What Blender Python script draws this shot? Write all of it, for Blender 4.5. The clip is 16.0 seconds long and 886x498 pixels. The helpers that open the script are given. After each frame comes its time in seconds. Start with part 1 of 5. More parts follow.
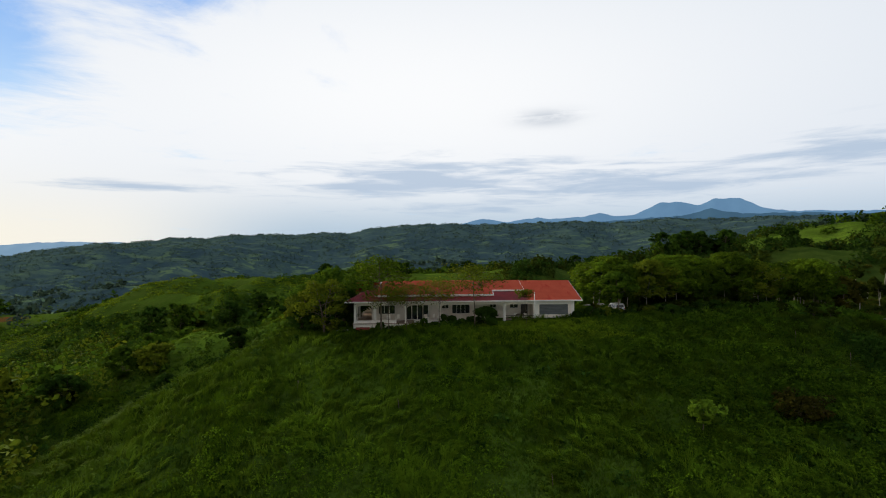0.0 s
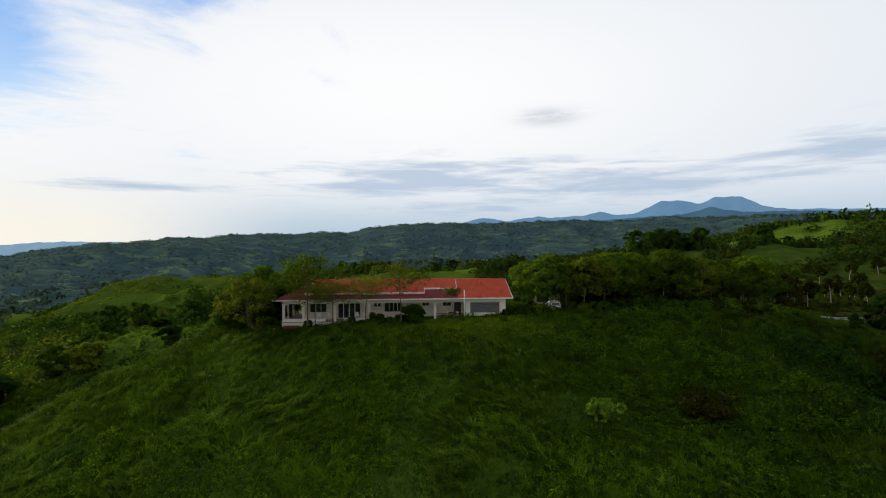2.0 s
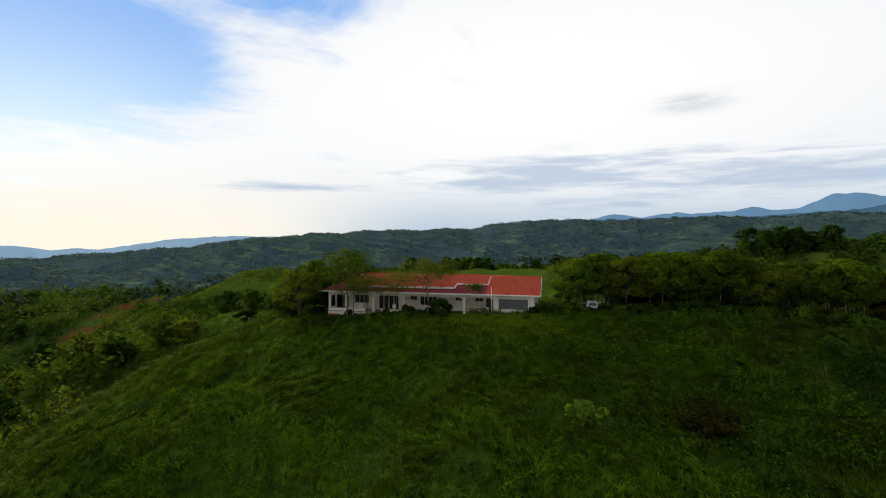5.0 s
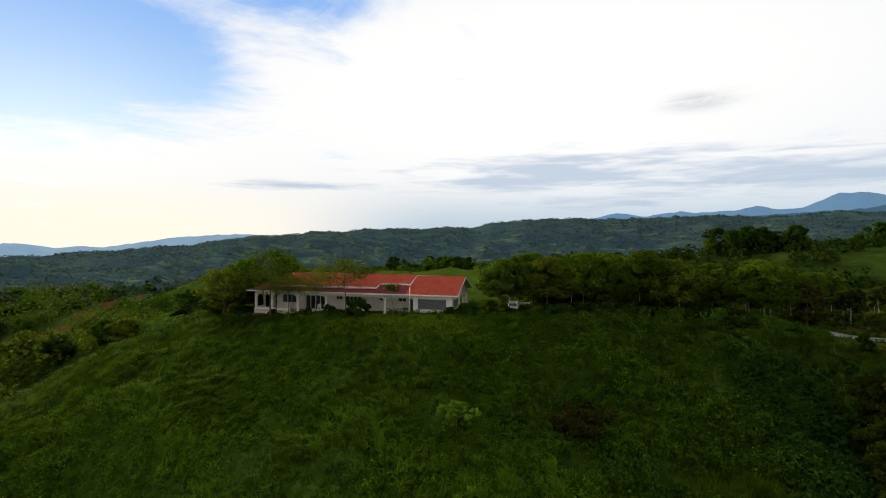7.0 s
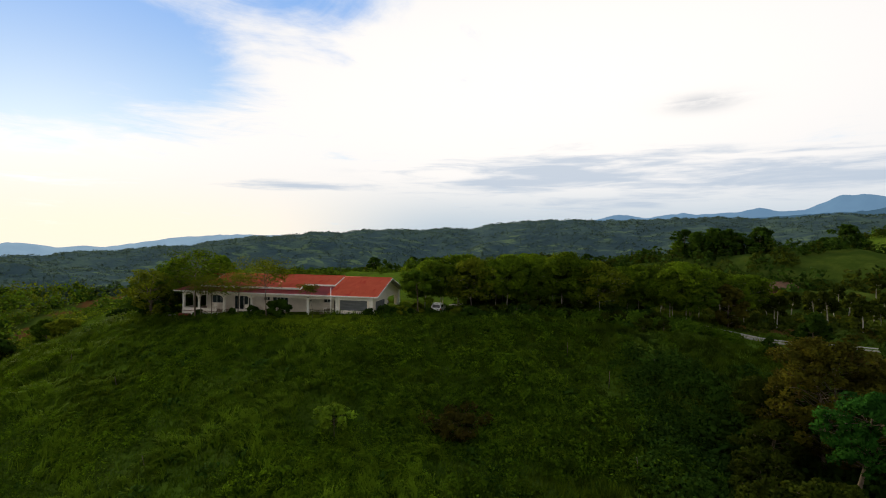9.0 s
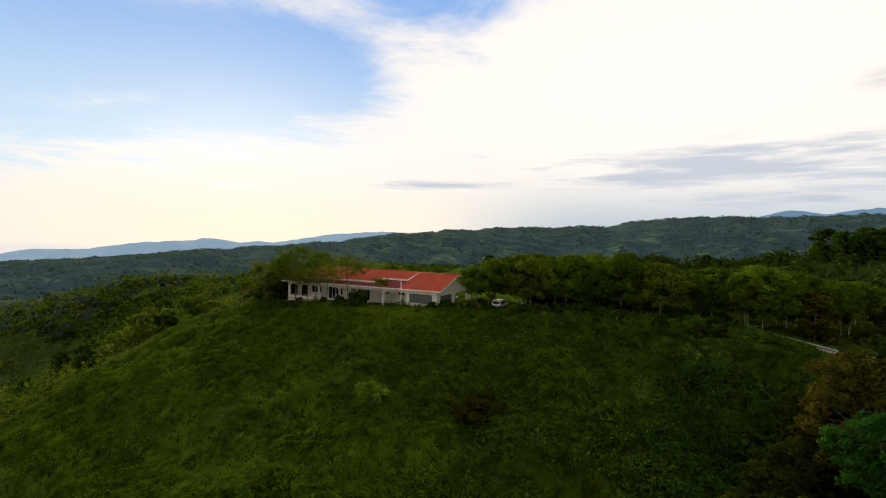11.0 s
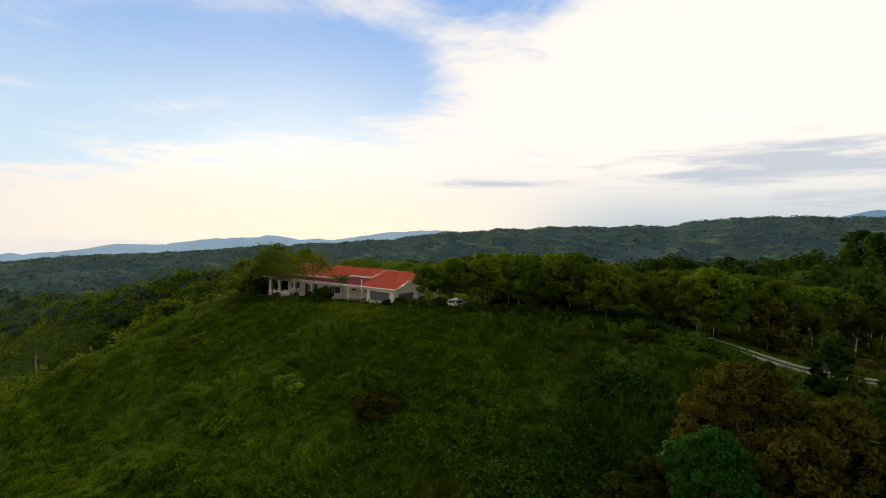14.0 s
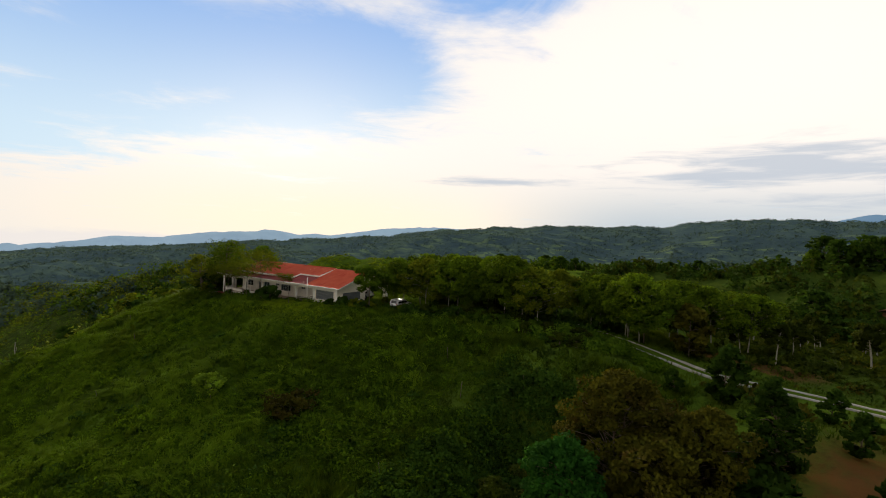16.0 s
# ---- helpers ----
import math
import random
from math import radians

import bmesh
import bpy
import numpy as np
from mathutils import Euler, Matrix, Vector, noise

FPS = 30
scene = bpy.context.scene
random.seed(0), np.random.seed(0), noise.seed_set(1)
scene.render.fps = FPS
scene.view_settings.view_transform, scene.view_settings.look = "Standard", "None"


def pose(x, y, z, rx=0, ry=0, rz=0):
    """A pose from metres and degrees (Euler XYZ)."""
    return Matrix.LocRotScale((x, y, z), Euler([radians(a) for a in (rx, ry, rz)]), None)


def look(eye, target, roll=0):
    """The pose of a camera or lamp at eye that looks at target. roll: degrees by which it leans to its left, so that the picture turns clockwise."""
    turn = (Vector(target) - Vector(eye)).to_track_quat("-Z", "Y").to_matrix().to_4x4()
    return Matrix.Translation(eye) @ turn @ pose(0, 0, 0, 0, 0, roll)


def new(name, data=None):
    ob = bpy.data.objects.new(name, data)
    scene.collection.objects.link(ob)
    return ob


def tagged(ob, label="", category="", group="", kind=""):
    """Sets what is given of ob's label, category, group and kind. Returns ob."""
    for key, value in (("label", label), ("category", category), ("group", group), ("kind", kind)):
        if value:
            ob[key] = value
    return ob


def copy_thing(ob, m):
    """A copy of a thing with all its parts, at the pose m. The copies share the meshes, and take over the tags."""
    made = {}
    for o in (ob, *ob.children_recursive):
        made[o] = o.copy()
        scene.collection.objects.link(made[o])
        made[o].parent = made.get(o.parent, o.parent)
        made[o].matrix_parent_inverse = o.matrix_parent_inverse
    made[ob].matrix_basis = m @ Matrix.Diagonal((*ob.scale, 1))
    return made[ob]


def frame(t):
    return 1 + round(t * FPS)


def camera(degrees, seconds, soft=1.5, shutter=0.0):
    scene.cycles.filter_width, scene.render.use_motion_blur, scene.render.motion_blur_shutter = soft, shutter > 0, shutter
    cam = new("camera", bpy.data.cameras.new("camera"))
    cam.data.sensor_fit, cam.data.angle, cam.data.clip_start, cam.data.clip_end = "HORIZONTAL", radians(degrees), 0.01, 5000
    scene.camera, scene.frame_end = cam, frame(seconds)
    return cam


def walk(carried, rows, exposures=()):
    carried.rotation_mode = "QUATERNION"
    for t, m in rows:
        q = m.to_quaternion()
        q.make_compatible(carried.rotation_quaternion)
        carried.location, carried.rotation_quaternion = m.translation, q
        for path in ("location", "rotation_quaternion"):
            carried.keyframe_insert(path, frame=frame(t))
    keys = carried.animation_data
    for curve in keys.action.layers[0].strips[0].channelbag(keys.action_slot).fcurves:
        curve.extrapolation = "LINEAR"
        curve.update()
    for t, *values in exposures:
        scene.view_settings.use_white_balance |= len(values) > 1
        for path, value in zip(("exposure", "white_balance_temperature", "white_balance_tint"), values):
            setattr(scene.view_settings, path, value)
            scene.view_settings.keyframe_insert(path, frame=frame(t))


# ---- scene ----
cam = camera(84.05, 16.0, soft=1.05)
# seconds, x, y, z, yaw, pitch, roll
ROWS = [
    (0.0, 0.02, -0.01, 9.50, -0.02, -0.36, 0.31),
    (0.5, 1.93, 0.15, 9.39, 0.27, -0.32, 0.48),
    (1.0, 3.98, 0.32, 9.31, 0.23, -0.36, 0.52),
    (1.5, 6.31, 0.43, 9.27, 0.26, -0.42, 0.53),
    (2.0, 8.79, 0.45, 9.27, 0.15, -0.46, 0.42),
    (2.5, 11.06, 0.40, 9.25, 2.92, -0.41, 0.36),
    (3.0, 13.11, 0.20, 9.22, 5.40, -0.48, 0.24),
    (3.5, 14.94, -0.11, 9.21, 5.66, -0.47, 0.11),
    (4.0, 16.59, -0.34, 9.16, 13.43, -0.57, -0.01),
    (6.5, 28.51, 1.50, 9.54, 15.19, -0.95, -0.24),
    (7.0, 30.99, 2.53, 9.52, 15.24, -0.98, -0.30),
    (7.5, 33.25, 3.79, 9.45, 15.13, -0.90, -0.36),
    (8.0, 35.56, 4.94, 9.41, 14.96, -0.93, -0.38),
    (8.5, 37.96, 5.58, 9.46, 14.92, -0.88, -0.40),
    (9.0, 40.50, 5.49, 9.60, 15.52, -0.88, -0.51),
    (9.5, 42.96, 4.84, 9.81, 24.57, -1.17, -0.66),
    (10.0, 45.60, 4.86, 9.94, 26.98, -1.30, -0.90),
    (12.5, 56.85, 8.24, 9.89, 37.83, -1.37, -0.85),
    (13.0, 58.47, 9.59, 9.87, 37.77, -1.36, -0.92),
    (13.5, 59.95, 11.21, 9.96, 37.70, -1.42, -1.10),
    (14.0, 61.52, 12.82, 10.15, 37.65, -1.59, -1.32),
    (14.5, 63.15, 14.30, 10.40, 37.56, -1.74, -1.58),
    (15.0, 64.76, 15.53, 10.66, 37.41, -1.84, -1.81),
    (15.5, 66.16, 16.43, 10.81, 37.46, -1.95, -2.10),
    (16.0, 67.38, 17.13, 10.84, 37.52, -1.91, -2.30),
]
walk(cam, [(t, pose(x, y, z, 90 + pitch, roll, yaw)) for t, x, y, z, yaw, pitch, roll in ROWS], [(0.0, -0.12, 6250, 9), (4.0, -0.06, 6400, 9), (8.0, 0.0, 6600, 10), (12.0, 0.0, 7150, 13), (16.0, 0.0, 7200, 13)])

# ---------------------------------------------------------------- light
SUN_AZ, SUN_EL = 54.0, 9.0          # degrees left of +y, degrees up
world = bpy.data.worlds.new("sky")
scene.world = world
world.use_nodes = True


def build_sky():
    nt = world.node_tree
    nt.nodes.clear()
    N, L = nt.nodes.new, nt.links.new

    def math_node(op, a, b=None, c=None):
        n = N("ShaderNodeMath")
        n.operation = op
        for i, v in enumerate((a, b, c)):
            if v is None:
                continue
            if isinstance(v, (int, float)):
                n.inputs[i].default_value = v
            else:
                L(v, n.inputs[i])
        return n.outputs[0]

    def ramp(v, a, b):
        n = N("ShaderNodeMapRange")
        n.interpolation_type = "SMOOTHSTEP"
        n.inputs[1].default_value, n.inputs[2].default_value = a, b
        L(v, n.inputs[0])
        return n.outputs[0]

    def mix(f, a, b):
        n = N("ShaderNodeMix")
        n.data_type = "RGBA"
        for s, v in ((n.inputs[0], f), (n.inputs[6], a), (n.inputs[7], b)):
            if isinstance(v, tuple):
                s.default_value = (*v, 1)
            elif isinstance(v, (int, float)):
                s.default_value = v
            else:
                L(v, s)
        return n.outputs[2]

    def noise_at(vec, scale, detail, rough, dist=0.0):
        n = N("ShaderNodeTexNoise")
        n.inputs["Scale"].default_value, n.inputs["Detail"].default_value = scale, detail
        n.inputs["Roughness"].default_value, n.inputs["Distortion"].default_value = rough, dist
        L(vec, n.inputs["Vector"])
        return n.outputs[0]

    sky = N("ShaderNodeTexSky")
    sky.sky_type, sky.sun_disc = "NISHITA", False
    sky.sun_elevation, sky.sun_rotation = radians(SUN_EL), radians(-SUN_AZ)
    sky.air_density, sky.dust_density, sky.ozone_density = 1.0, 1.2, 1.5
    coord = N("ShaderNodeTexCoord")
    sep = N("ShaderNodeSeparateXYZ")
    L(coord.outputs["Generated"], sep.inputs[0])
    x, y, z = sep.outputs
    # azimuth (degrees left of +y) and elevation (degrees)
    az = math_node("MULTIPLY", math_node("ARCTAN2", math_node("MULTIPLY", x, -1.0), y), 57.2958)
    el = math_node("MULTIPLY", math_node("ARCSINE", z), 57.2958)
    ae = N("ShaderNodeCombineXYZ")
    L(az, ae.inputs[0]), L(el, ae.inputs[1])
    # cloud plane: direction divided by height, so that clouds flatten towards the horizon
    zz = math_node("MAXIMUM", math_node("ADD", z, 0.05), 0.03)
    cp = N("ShaderNodeCombineXYZ")
    L(math_node("DIVIDE", x, zz), cp.inputs[0]), L(math_node("DIVIDE", y, zz), cp.inputs[1])
    cloud = noise_at(cp.outputs[0], 0.8, 7, 0.62, 0.5)
    wisps = noise_at(cp.outputs[0], 1.5, 8, 0.66, 0.8)
    streak_map = N("ShaderNodeMapping")
    streak_map.inputs["Scale"].default_value = (0.045, 0.42, 1)
    L(ae.outputs[0], streak_map.inputs[0])
    streak = noise_at(streak_map.outputs[0], 1.0, 6, 0.6, 0.3)

    def hump(ca, ce, wa, we):
        da = math_node("DIVIDE", math_node("SUBTRACT", az, ca), wa)
        de = math_node("DIVIDE", math_node("SUBTRACT", el, ce), we)
        r = math_node("ADD", math_node("MULTIPLY", da, da), math_node("MULTIPLY", de, de))
        return math_node("POWER", 2.718, math_node("MULTIPLY", r, -1.0))

    def total(*terms):
        out = None
        for weight, value in terms:
            v = math_node("MULTIPLY", value, weight)
            out = v if out is None else math_node("ADD", out, v)
        return out

    # blue gaps in the cloud deck
    gap = total((1.0, hump(61, 18, 20, 5.5)), (0.8, hump(46, 18.5, 8, 4)), (0.85, hump(76, 12, 13, 5.5)), (0.7, hump(81, 6.6, 9, 2.2)), (1.0, hump(33, 26, 13, 5)), (0.5, hump(56, 11, 16, 5)), (0.3, hump(41, 14, 9, 5)), (0.75, ramp(el, 34, 60)))
    f = total((1.0, gap), (2.0, math_node("SUBTRACT", cloud, 0.5)), (1.1, math_node("SUBTRACT", wisps, 0.5)))
    clear = ramp(f, 0.22, 1.0)
    # cloud light: bright near the hidden sun, greyer away from it
    glow = hump(SUN_AZ - 2, 0.5, 30, 5.0)
    bright = math_node("ADD", hump(4, 17, 50, 16), math_node("MULTIPLY", hump(62, 9, 24, 7), 0.7))
    deck = mix(bright, (0.76, 0.81, 0.88), (1.07, 1.05, 1.03))
    deck = mix(math_node("MULTIPLY", glow, 0.68), deck, (1.18, 1.04, 0.77))
    deck = mix(math_node("MULTIPLY", ramp(el, 36, 75), 1.0), deck, (0.36, 0.38, 0.40))
    back = ramp(math_node("ABSOLUTE", az), 75, 150)
    deck = mix(math_node("MULTIPLY", back, 0.8), deck, (0.62, 0.58, 0.51))
    # grey-blue streaks low over the ridge
    side = math_node("SUBTRACT", 1.0, ramp(az, 14, 36))
    haze = math_node("SUBTRACT", 1.0, ramp(el, 0.5, 8.0))
    deck = mix(math_node("MULTIPLY", haze, math_node("MULTIPLY", side, 0.9)), deck, (0.47, 0.60, 0.72))
    fine_map = N("ShaderNodeMapping")
    fine_map.inputs["Scale"].default_value = (0.11, 1.0, 1)
    L(ae.outputs[0], fine_map.inputs[0])
    fine = noise_at(fine_map.outputs[0], 1.0, 5, 0.6, 0.6)
    low = total((1.0, hump(4, 8.2, 15, 2.2)), (0.9, hump(-20, 6.7, 16, 2.0)), (0.95, hump(33.5, 6.1, 7.5, 0.5)), (0.7, hump(-41, 9, 9, 2.4)), (0.6, hump(13, 6.4, 9, 1.0)), (0.5, hump(0, 4.2, 18, 1.0)))
    s = total((0.8, low), (2.1, math_node("SUBTRACT", streak, 0.5)), (1.8, math_node("SUBTRACT", fine, 0.5)))
    s = math_node("MULTIPLY", ramp(s, 0.15, 1.0), ramp(low, 0.02, 0.35))
    deck = mix(math_node("MULTIPLY", s, 0.72), deck, (0.42, 0.54, 0.70))
    patch = hump(-12, 14.2, 3.3, 0.85)
    patch = math_node("MULTIPLY", patch, ramp(math_node("ADD", wisps, fine), 0.65, 1.1))
    deck = mix(math_node("MULTIPLY", patch, 0.85), deck, (0.58, 0.62, 0.68))
    bank_map = N("ShaderNodeMapping")
    bank_map.inputs["Scale"].default_value = (0.16, 0.7, 1)
    L(ae.outputs[0], bank_map.inputs[0])
    puffs = noise_at(bank_map.outputs[0], 1.0, 6, 0.6, 0.3)
    bank = math_node("SUBTRACT", 1.0, ramp(math_node("ADD", el, math_node("MULTIPLY", math_node("SUBTRACT", puffs, 0.5), 1.8)), -1.5, -0.9))
    deck = mix(math_node("MULTIPLY", bank, math_node("MULTIPLY", ramp(az, 57, 68), 0.8)), deck, (0.82, 0.83, 0.86))
    skyc = N("ShaderNodeVectorMath")
    skyc.operation = "SCALE"
    L(sky.outputs[0], skyc.inputs[0])
    skyc.inputs["Scale"].default_value = 0.12
    pale = math_node("SUBTRACT", 1.0, ramp(el, 6, 25))
    blue = mix(0.94, skyc.outputs[0], mix(pale, (0.25, 0.49, 0.95), (0.58, 0.82, 1.05)))
    colour = mix(clear, deck, blue)
    bg = N("ShaderNodeBackground")
    L(colour, bg.inputs[0])
    bg.inputs[1].default_value = 1.0
    out = N("ShaderNodeOutputWorld")
    L(bg.outputs[0], out.inputs[0])


build_sky()
sun = new("sun", bpy.data.lights.new("sun", "SUN"))
sun.data.energy, sun.data.angle, sun.data.color = 3.7, radians(24), (1.0, 0.86, 0.62)
sun.matrix_world = look((0, 0, 0), (math.sin(radians(SUN_AZ)), -math.cos(radians(SUN_AZ)), -math.tan(radians(SUN_EL + 8))))
scene.view_settings.exposure = 0.0

# ---------------------------------------------------------------- materials


def shader(name, rough=0.8, metal=0.0):
    m = bpy.data.materials.new(name)
    m.use_nodes = True
    b = m.node_tree.nodes["Principled BSDF"]
    b.inputs["Roughness"].default_value, b.inputs["Metallic"].default_value = rough, metal
    b.inputs["Specular IOR Level"].default_value = 0.3
    return m, m.node_tree.nodes.new, m.node_tree.links.new, b


def blend(N, L, fac, a, b, kind="MIX"):
    n = N("ShaderNodeMix")
    n.data_type, n.blend_type = "RGBA", kind
    for s, v in ((n.inputs[0], fac), (n.inputs[6], a), (n.inputs[7], b)):
        if isinstance(v, tuple):
            s.default_value = (*v, 1)
        elif isinstance(v, (int, float)):
            s.default_value = v
        else:
            L(v, s)
    return n.outputs[2]


def tex(N, L, scale, detail=5, rough=0.6, stretch=(1, 1, 1), space="Object"):
    c, mp, n = N("ShaderNodeTexCoord"), N("ShaderNodeMapping"), N("ShaderNodeTexNoise")
    mp.inputs["Scale"].default_value = stretch
    L(c.outputs[space], mp.inputs[0])
    L(mp.outputs[0], n.inputs["Vector"])
    n.inputs["Scale"].default_value, n.inputs["Detail"].default_value, n.inputs["Roughness"].default_value = scale, detail, rough
    return n.outputs[0]


def cut(N, L, v, lo, hi):
    n = N("ShaderNodeMapRange")
    n.interpolation_type = "SMOOTHSTEP"
    n.inputs[1].default_value, n.inputs[2].default_value = lo, hi
    L(v, n.inputs[0])
    return n.outputs[0]


def relief(N, L, bsdf, v, strength, dist):
    n = N("ShaderNodeBump")
    n.inputs["Strength"].default_value, n.inputs["Distance"].default_value = strength, dist
    L(v, n.inputs["Height"])
    L(n.outputs[0], bsdf.inputs["Normal"])


def plain(name, col, col2, scale=2.0, rough=0.7, metal=0.0, bump=0.2, dist=0.01, stretch=(1, 1, 1), grain=12.0):
    """A surface that varies between two colours at two scales."""
    m, N, L, b = shader(name, rough, metal)
    big, fine = tex(N, L, scale, 5, 0.6, stretch), tex(N, L, scale * grain, 4, 0.65, stretch)
    c = blend(N, L, cut(N, L, big, 0.35, 0.68), col, col2)
    c = blend(N, L, cut(N, L, fine, 0.5, 0.85), c, tuple(v * 0.6 for v in col2))
    L(c, b.inputs["Base Color"])
    relief(N, L, b, fine, bump, dist)
    return m


LEAF_GAIN = (1.74, 1.72, 0.68)


def soft_normal(N, L, *shaders):
    """Leaves take most of their facing from the clump they belong to."""
    at, to, geo = N("ShaderNodeAttribute"), N("ShaderNodeVectorTransform"), N("ShaderNodeNewGeometry")
    at.attribute_name = "facing"
    to.vector_type, to.convert_from, to.convert_to = "NORMAL", "OBJECT", "WORLD"
    L(at.outputs["Vector"], to.inputs[0])
    m, unit = N("ShaderNodeMix"), N("ShaderNodeVectorMath")
    m.data_type, unit.operation = "VECTOR", "NORMALIZE"
    m.inputs[0].default_value = 0.82
    L(geo.outputs["Normal"], m.inputs[4]), L(to.outputs[0], m.inputs[5])
    L(m.outputs[1], unit.inputs[0])
    for sh in shaders:
        L(unit.outputs[0], sh.inputs["Normal"])



def foliage(name, dark, light, accent=None, patch=0.12, depth=0.45):
    """Leaves: colour by leaf and by patch, a little light shines through."""
    m, N, L, b = shader(name, 0.9)
    geo, info = N("ShaderNodeNewGeometry"), N("ShaderNodeObjectInfo")
    dark, light = tuple(v * k for v, k in zip(dark, LEAF_GAIN)), tuple(v * k for v, k in zip(light, LEAF_GAIN))
    per = N("ShaderNodeMapRange")
    per.inputs[3].default_value, per.inputs[4].default_value = 0.2, 0.8
    L(geo.outputs["Random Per Island"], per.inputs[0])
    c = blend(N, L, per.outputs[0], dark, light)
    n = tex(N, L, patch, 4, 0.6, space="Object")
    c = blend(N, L, cut(N, L, n, 0.38, 0.66), c, blend(N, L, 0.5, light, dark))
    c = blend(N, L, cut(N, L, tex(N, L, patch * 4.3, 3, 0.6), 0.36, 0.62), blend(N, L, depth, c, (0.0, 0.0, 0.0)), c)
    c = blend(N, L, cut(N, L, tex(N, L, patch * 2.1, 4, 0.65), 0.56, 0.74), c, blend(N, L, 0.5, tuple(v * 1.5 for v in light), c))
    if accent:
        c = blend(N, L, cut(N, L, tex(N, L, patch * 2.7, 3, 0.6), 0.55, 0.75), c, accent)
    hsv = N("ShaderNodeHueSaturation")
    v = N("ShaderNodeMapRange")
    v.inputs[3].default_value, v.inputs[4].default_value = 0.75, 1.25
    L(info.outputs["Random"], v.inputs[0])
    L(v.outputs[0], hsv.inputs["Value"])
    L(c, hsv.inputs["Color"])
    L(hsv.outputs[0], b.inputs["Base Color"])
    b.inputs["Specular IOR Level"].default_value = 0.03
    t, mx = N("ShaderNodeBsdfTranslucent"), N("ShaderNodeMixShader")
    L(hsv.outputs[0], t.inputs[0])
    soft_normal(N, L, b)
    mx.inputs[0].default_value = 0.22
    L(b.outputs[0], mx.inputs[1]), L(t.outputs[0], mx.inputs[2])
    L(mx.outputs[0], m.node_tree.nodes["Material Output"].inputs[0])
    return m


def ground_material():
    m, N, L, b = shader("meadow_ground", 1.0)
    b.inputs["Specular IOR Level"].default_value = 0.0
    a, c2, fine = tex(N, L, 0.035, 5, 0.6), tex(N, L, 0.25, 6, 0.65), tex(N, L, 2.2, 4, 0.7)
    c = blend(N, L, cut(N, L, a, 0.36, 0.64), (0.046, 0.078, 0.007), (0.104, 0.165, 0.014))
    c = blend(N, L, cut(N, L, c2, 0.4, 0.7), c, (0.062, 0.090, 0.012))
    c = blend(N, L, cut(N, L, fine, 0.45, 0.75), c, (0.028, 0.050, 0.006))
    # bare red soil: a yard by the lane, cuttings on the left
    geo = N("ShaderNodeNewGeometry")

    def near(p, r0, r1, sy=1.0):
        v = N("ShaderNodeVectorMath")
        v.operation = "SUBTRACT"
        L(geo.outputs["Position"], v.inputs[0])
        v.inputs[1].default_value = p
        k = N("ShaderNodeVectorMath")
        k.operation = "MULTIPLY"
        k.inputs[1].default_value = (1, sy, 0)
        L(v.outputs[0], k.inputs[0])
        ln = N("ShaderNodeVectorMath")
        ln.operation = "LENGTH"
        L(k.outputs[0], ln.inputs[0])
        ad = N("ShaderNodeMath")
        ad.operation = "MULTIPLY_ADD"
        L(c2, ad.inputs[0])
        ad.inputs[1].default_value = r1 * 1.2
        L(ln.outputs["Value"], ad.inputs[2])
        inv = N("ShaderNodeMath")
        inv.operation = "SUBTRACT"
        inv.inputs[0].default_value = 1.0
        L(cut(N, L, ad.outputs[0], r0 + r1 * 0.6, r1 + r1 * 0.6), inv.inputs[1])
        return inv.outputs[0]

    ln = N("ShaderNodeVectorMath")
    ln.operation = "LENGTH"
    L(geo.outputs["Position"], ln.inputs[0])
    open_side = N("ShaderNodeVectorMath")
    open_side.operation = "DOT_PRODUCT"
    open_side.inputs[1].default_value = (0.6, 1.0, 0.0)
    L(geo.outputs["Position"], open_side.inputs[0])
    west = cut(N, L, open_side.outputs["Value"], 260, -60)
    wild = blend(N, L, cut(N, L, c2, 0.4, 0.65), (0.026, 0.040, 0.008), (0.056, 0.078, 0.013))
    c = blend(N, L, blend(N, L, west, (0.0, 0.0, 0.0), cut(N, L, ln.outputs["Value"], 110, 200)), c, wild)
    soil = blend(N, L, cut(N, L, c2, 0.4, 0.65), (0.118, 0.052, 0.016), (0.066, 0.054, 0.015))
    for p, r0, r1, sy in (((73, 52, 0), 3, 10, 0.9), ((-140, 116, 0), 4, 9, 1.0), ((-149, 137, 0), 5, 10, 1.0), ((-163, 160, 0), 5, 10, 1.0), ((-177, 183, 0), 5, 11, 1.0), ((-189, 208, 0), 6, 12, 1.0), ((-112, 152, 0), 3, 8, 1.0), ((59, 75.5, 0), 1, 4, 1), ((65.5, 74, 0), 2, 5, 1.6), ((78, 72, 0), 2, 6, 1.6)):
        c = blend(N, L, near(p, r0, r1, sy), c, soil)
    c = blend(N, L, near((92, 92, 0), 22, 34, 1.0), c, blend(N, L, cut(N, L, fine, 0.4, 0.7), (0.060, 0.060, 0.014), (0.032, 0.040, 0.010)))
    c = blend(N, L, near((76, 138, 0), 42, 62, 1.0), c, blend(N, L, cut(N, L, c2, 0.4, 0.7), (0.034, 0.056, 0.008), (0.060, 0.082, 0.012)))
    c = blend(N, L, near((12, 56.8, 0), 4, 10, 3.0), c, (0.125, 0.165, 0.015))
    # far forest: canopy with paler clearings, distance haze painted in as blue-green
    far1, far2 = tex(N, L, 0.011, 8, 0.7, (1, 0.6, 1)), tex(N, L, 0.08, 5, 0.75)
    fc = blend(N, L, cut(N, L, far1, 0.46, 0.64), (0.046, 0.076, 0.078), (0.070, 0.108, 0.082))
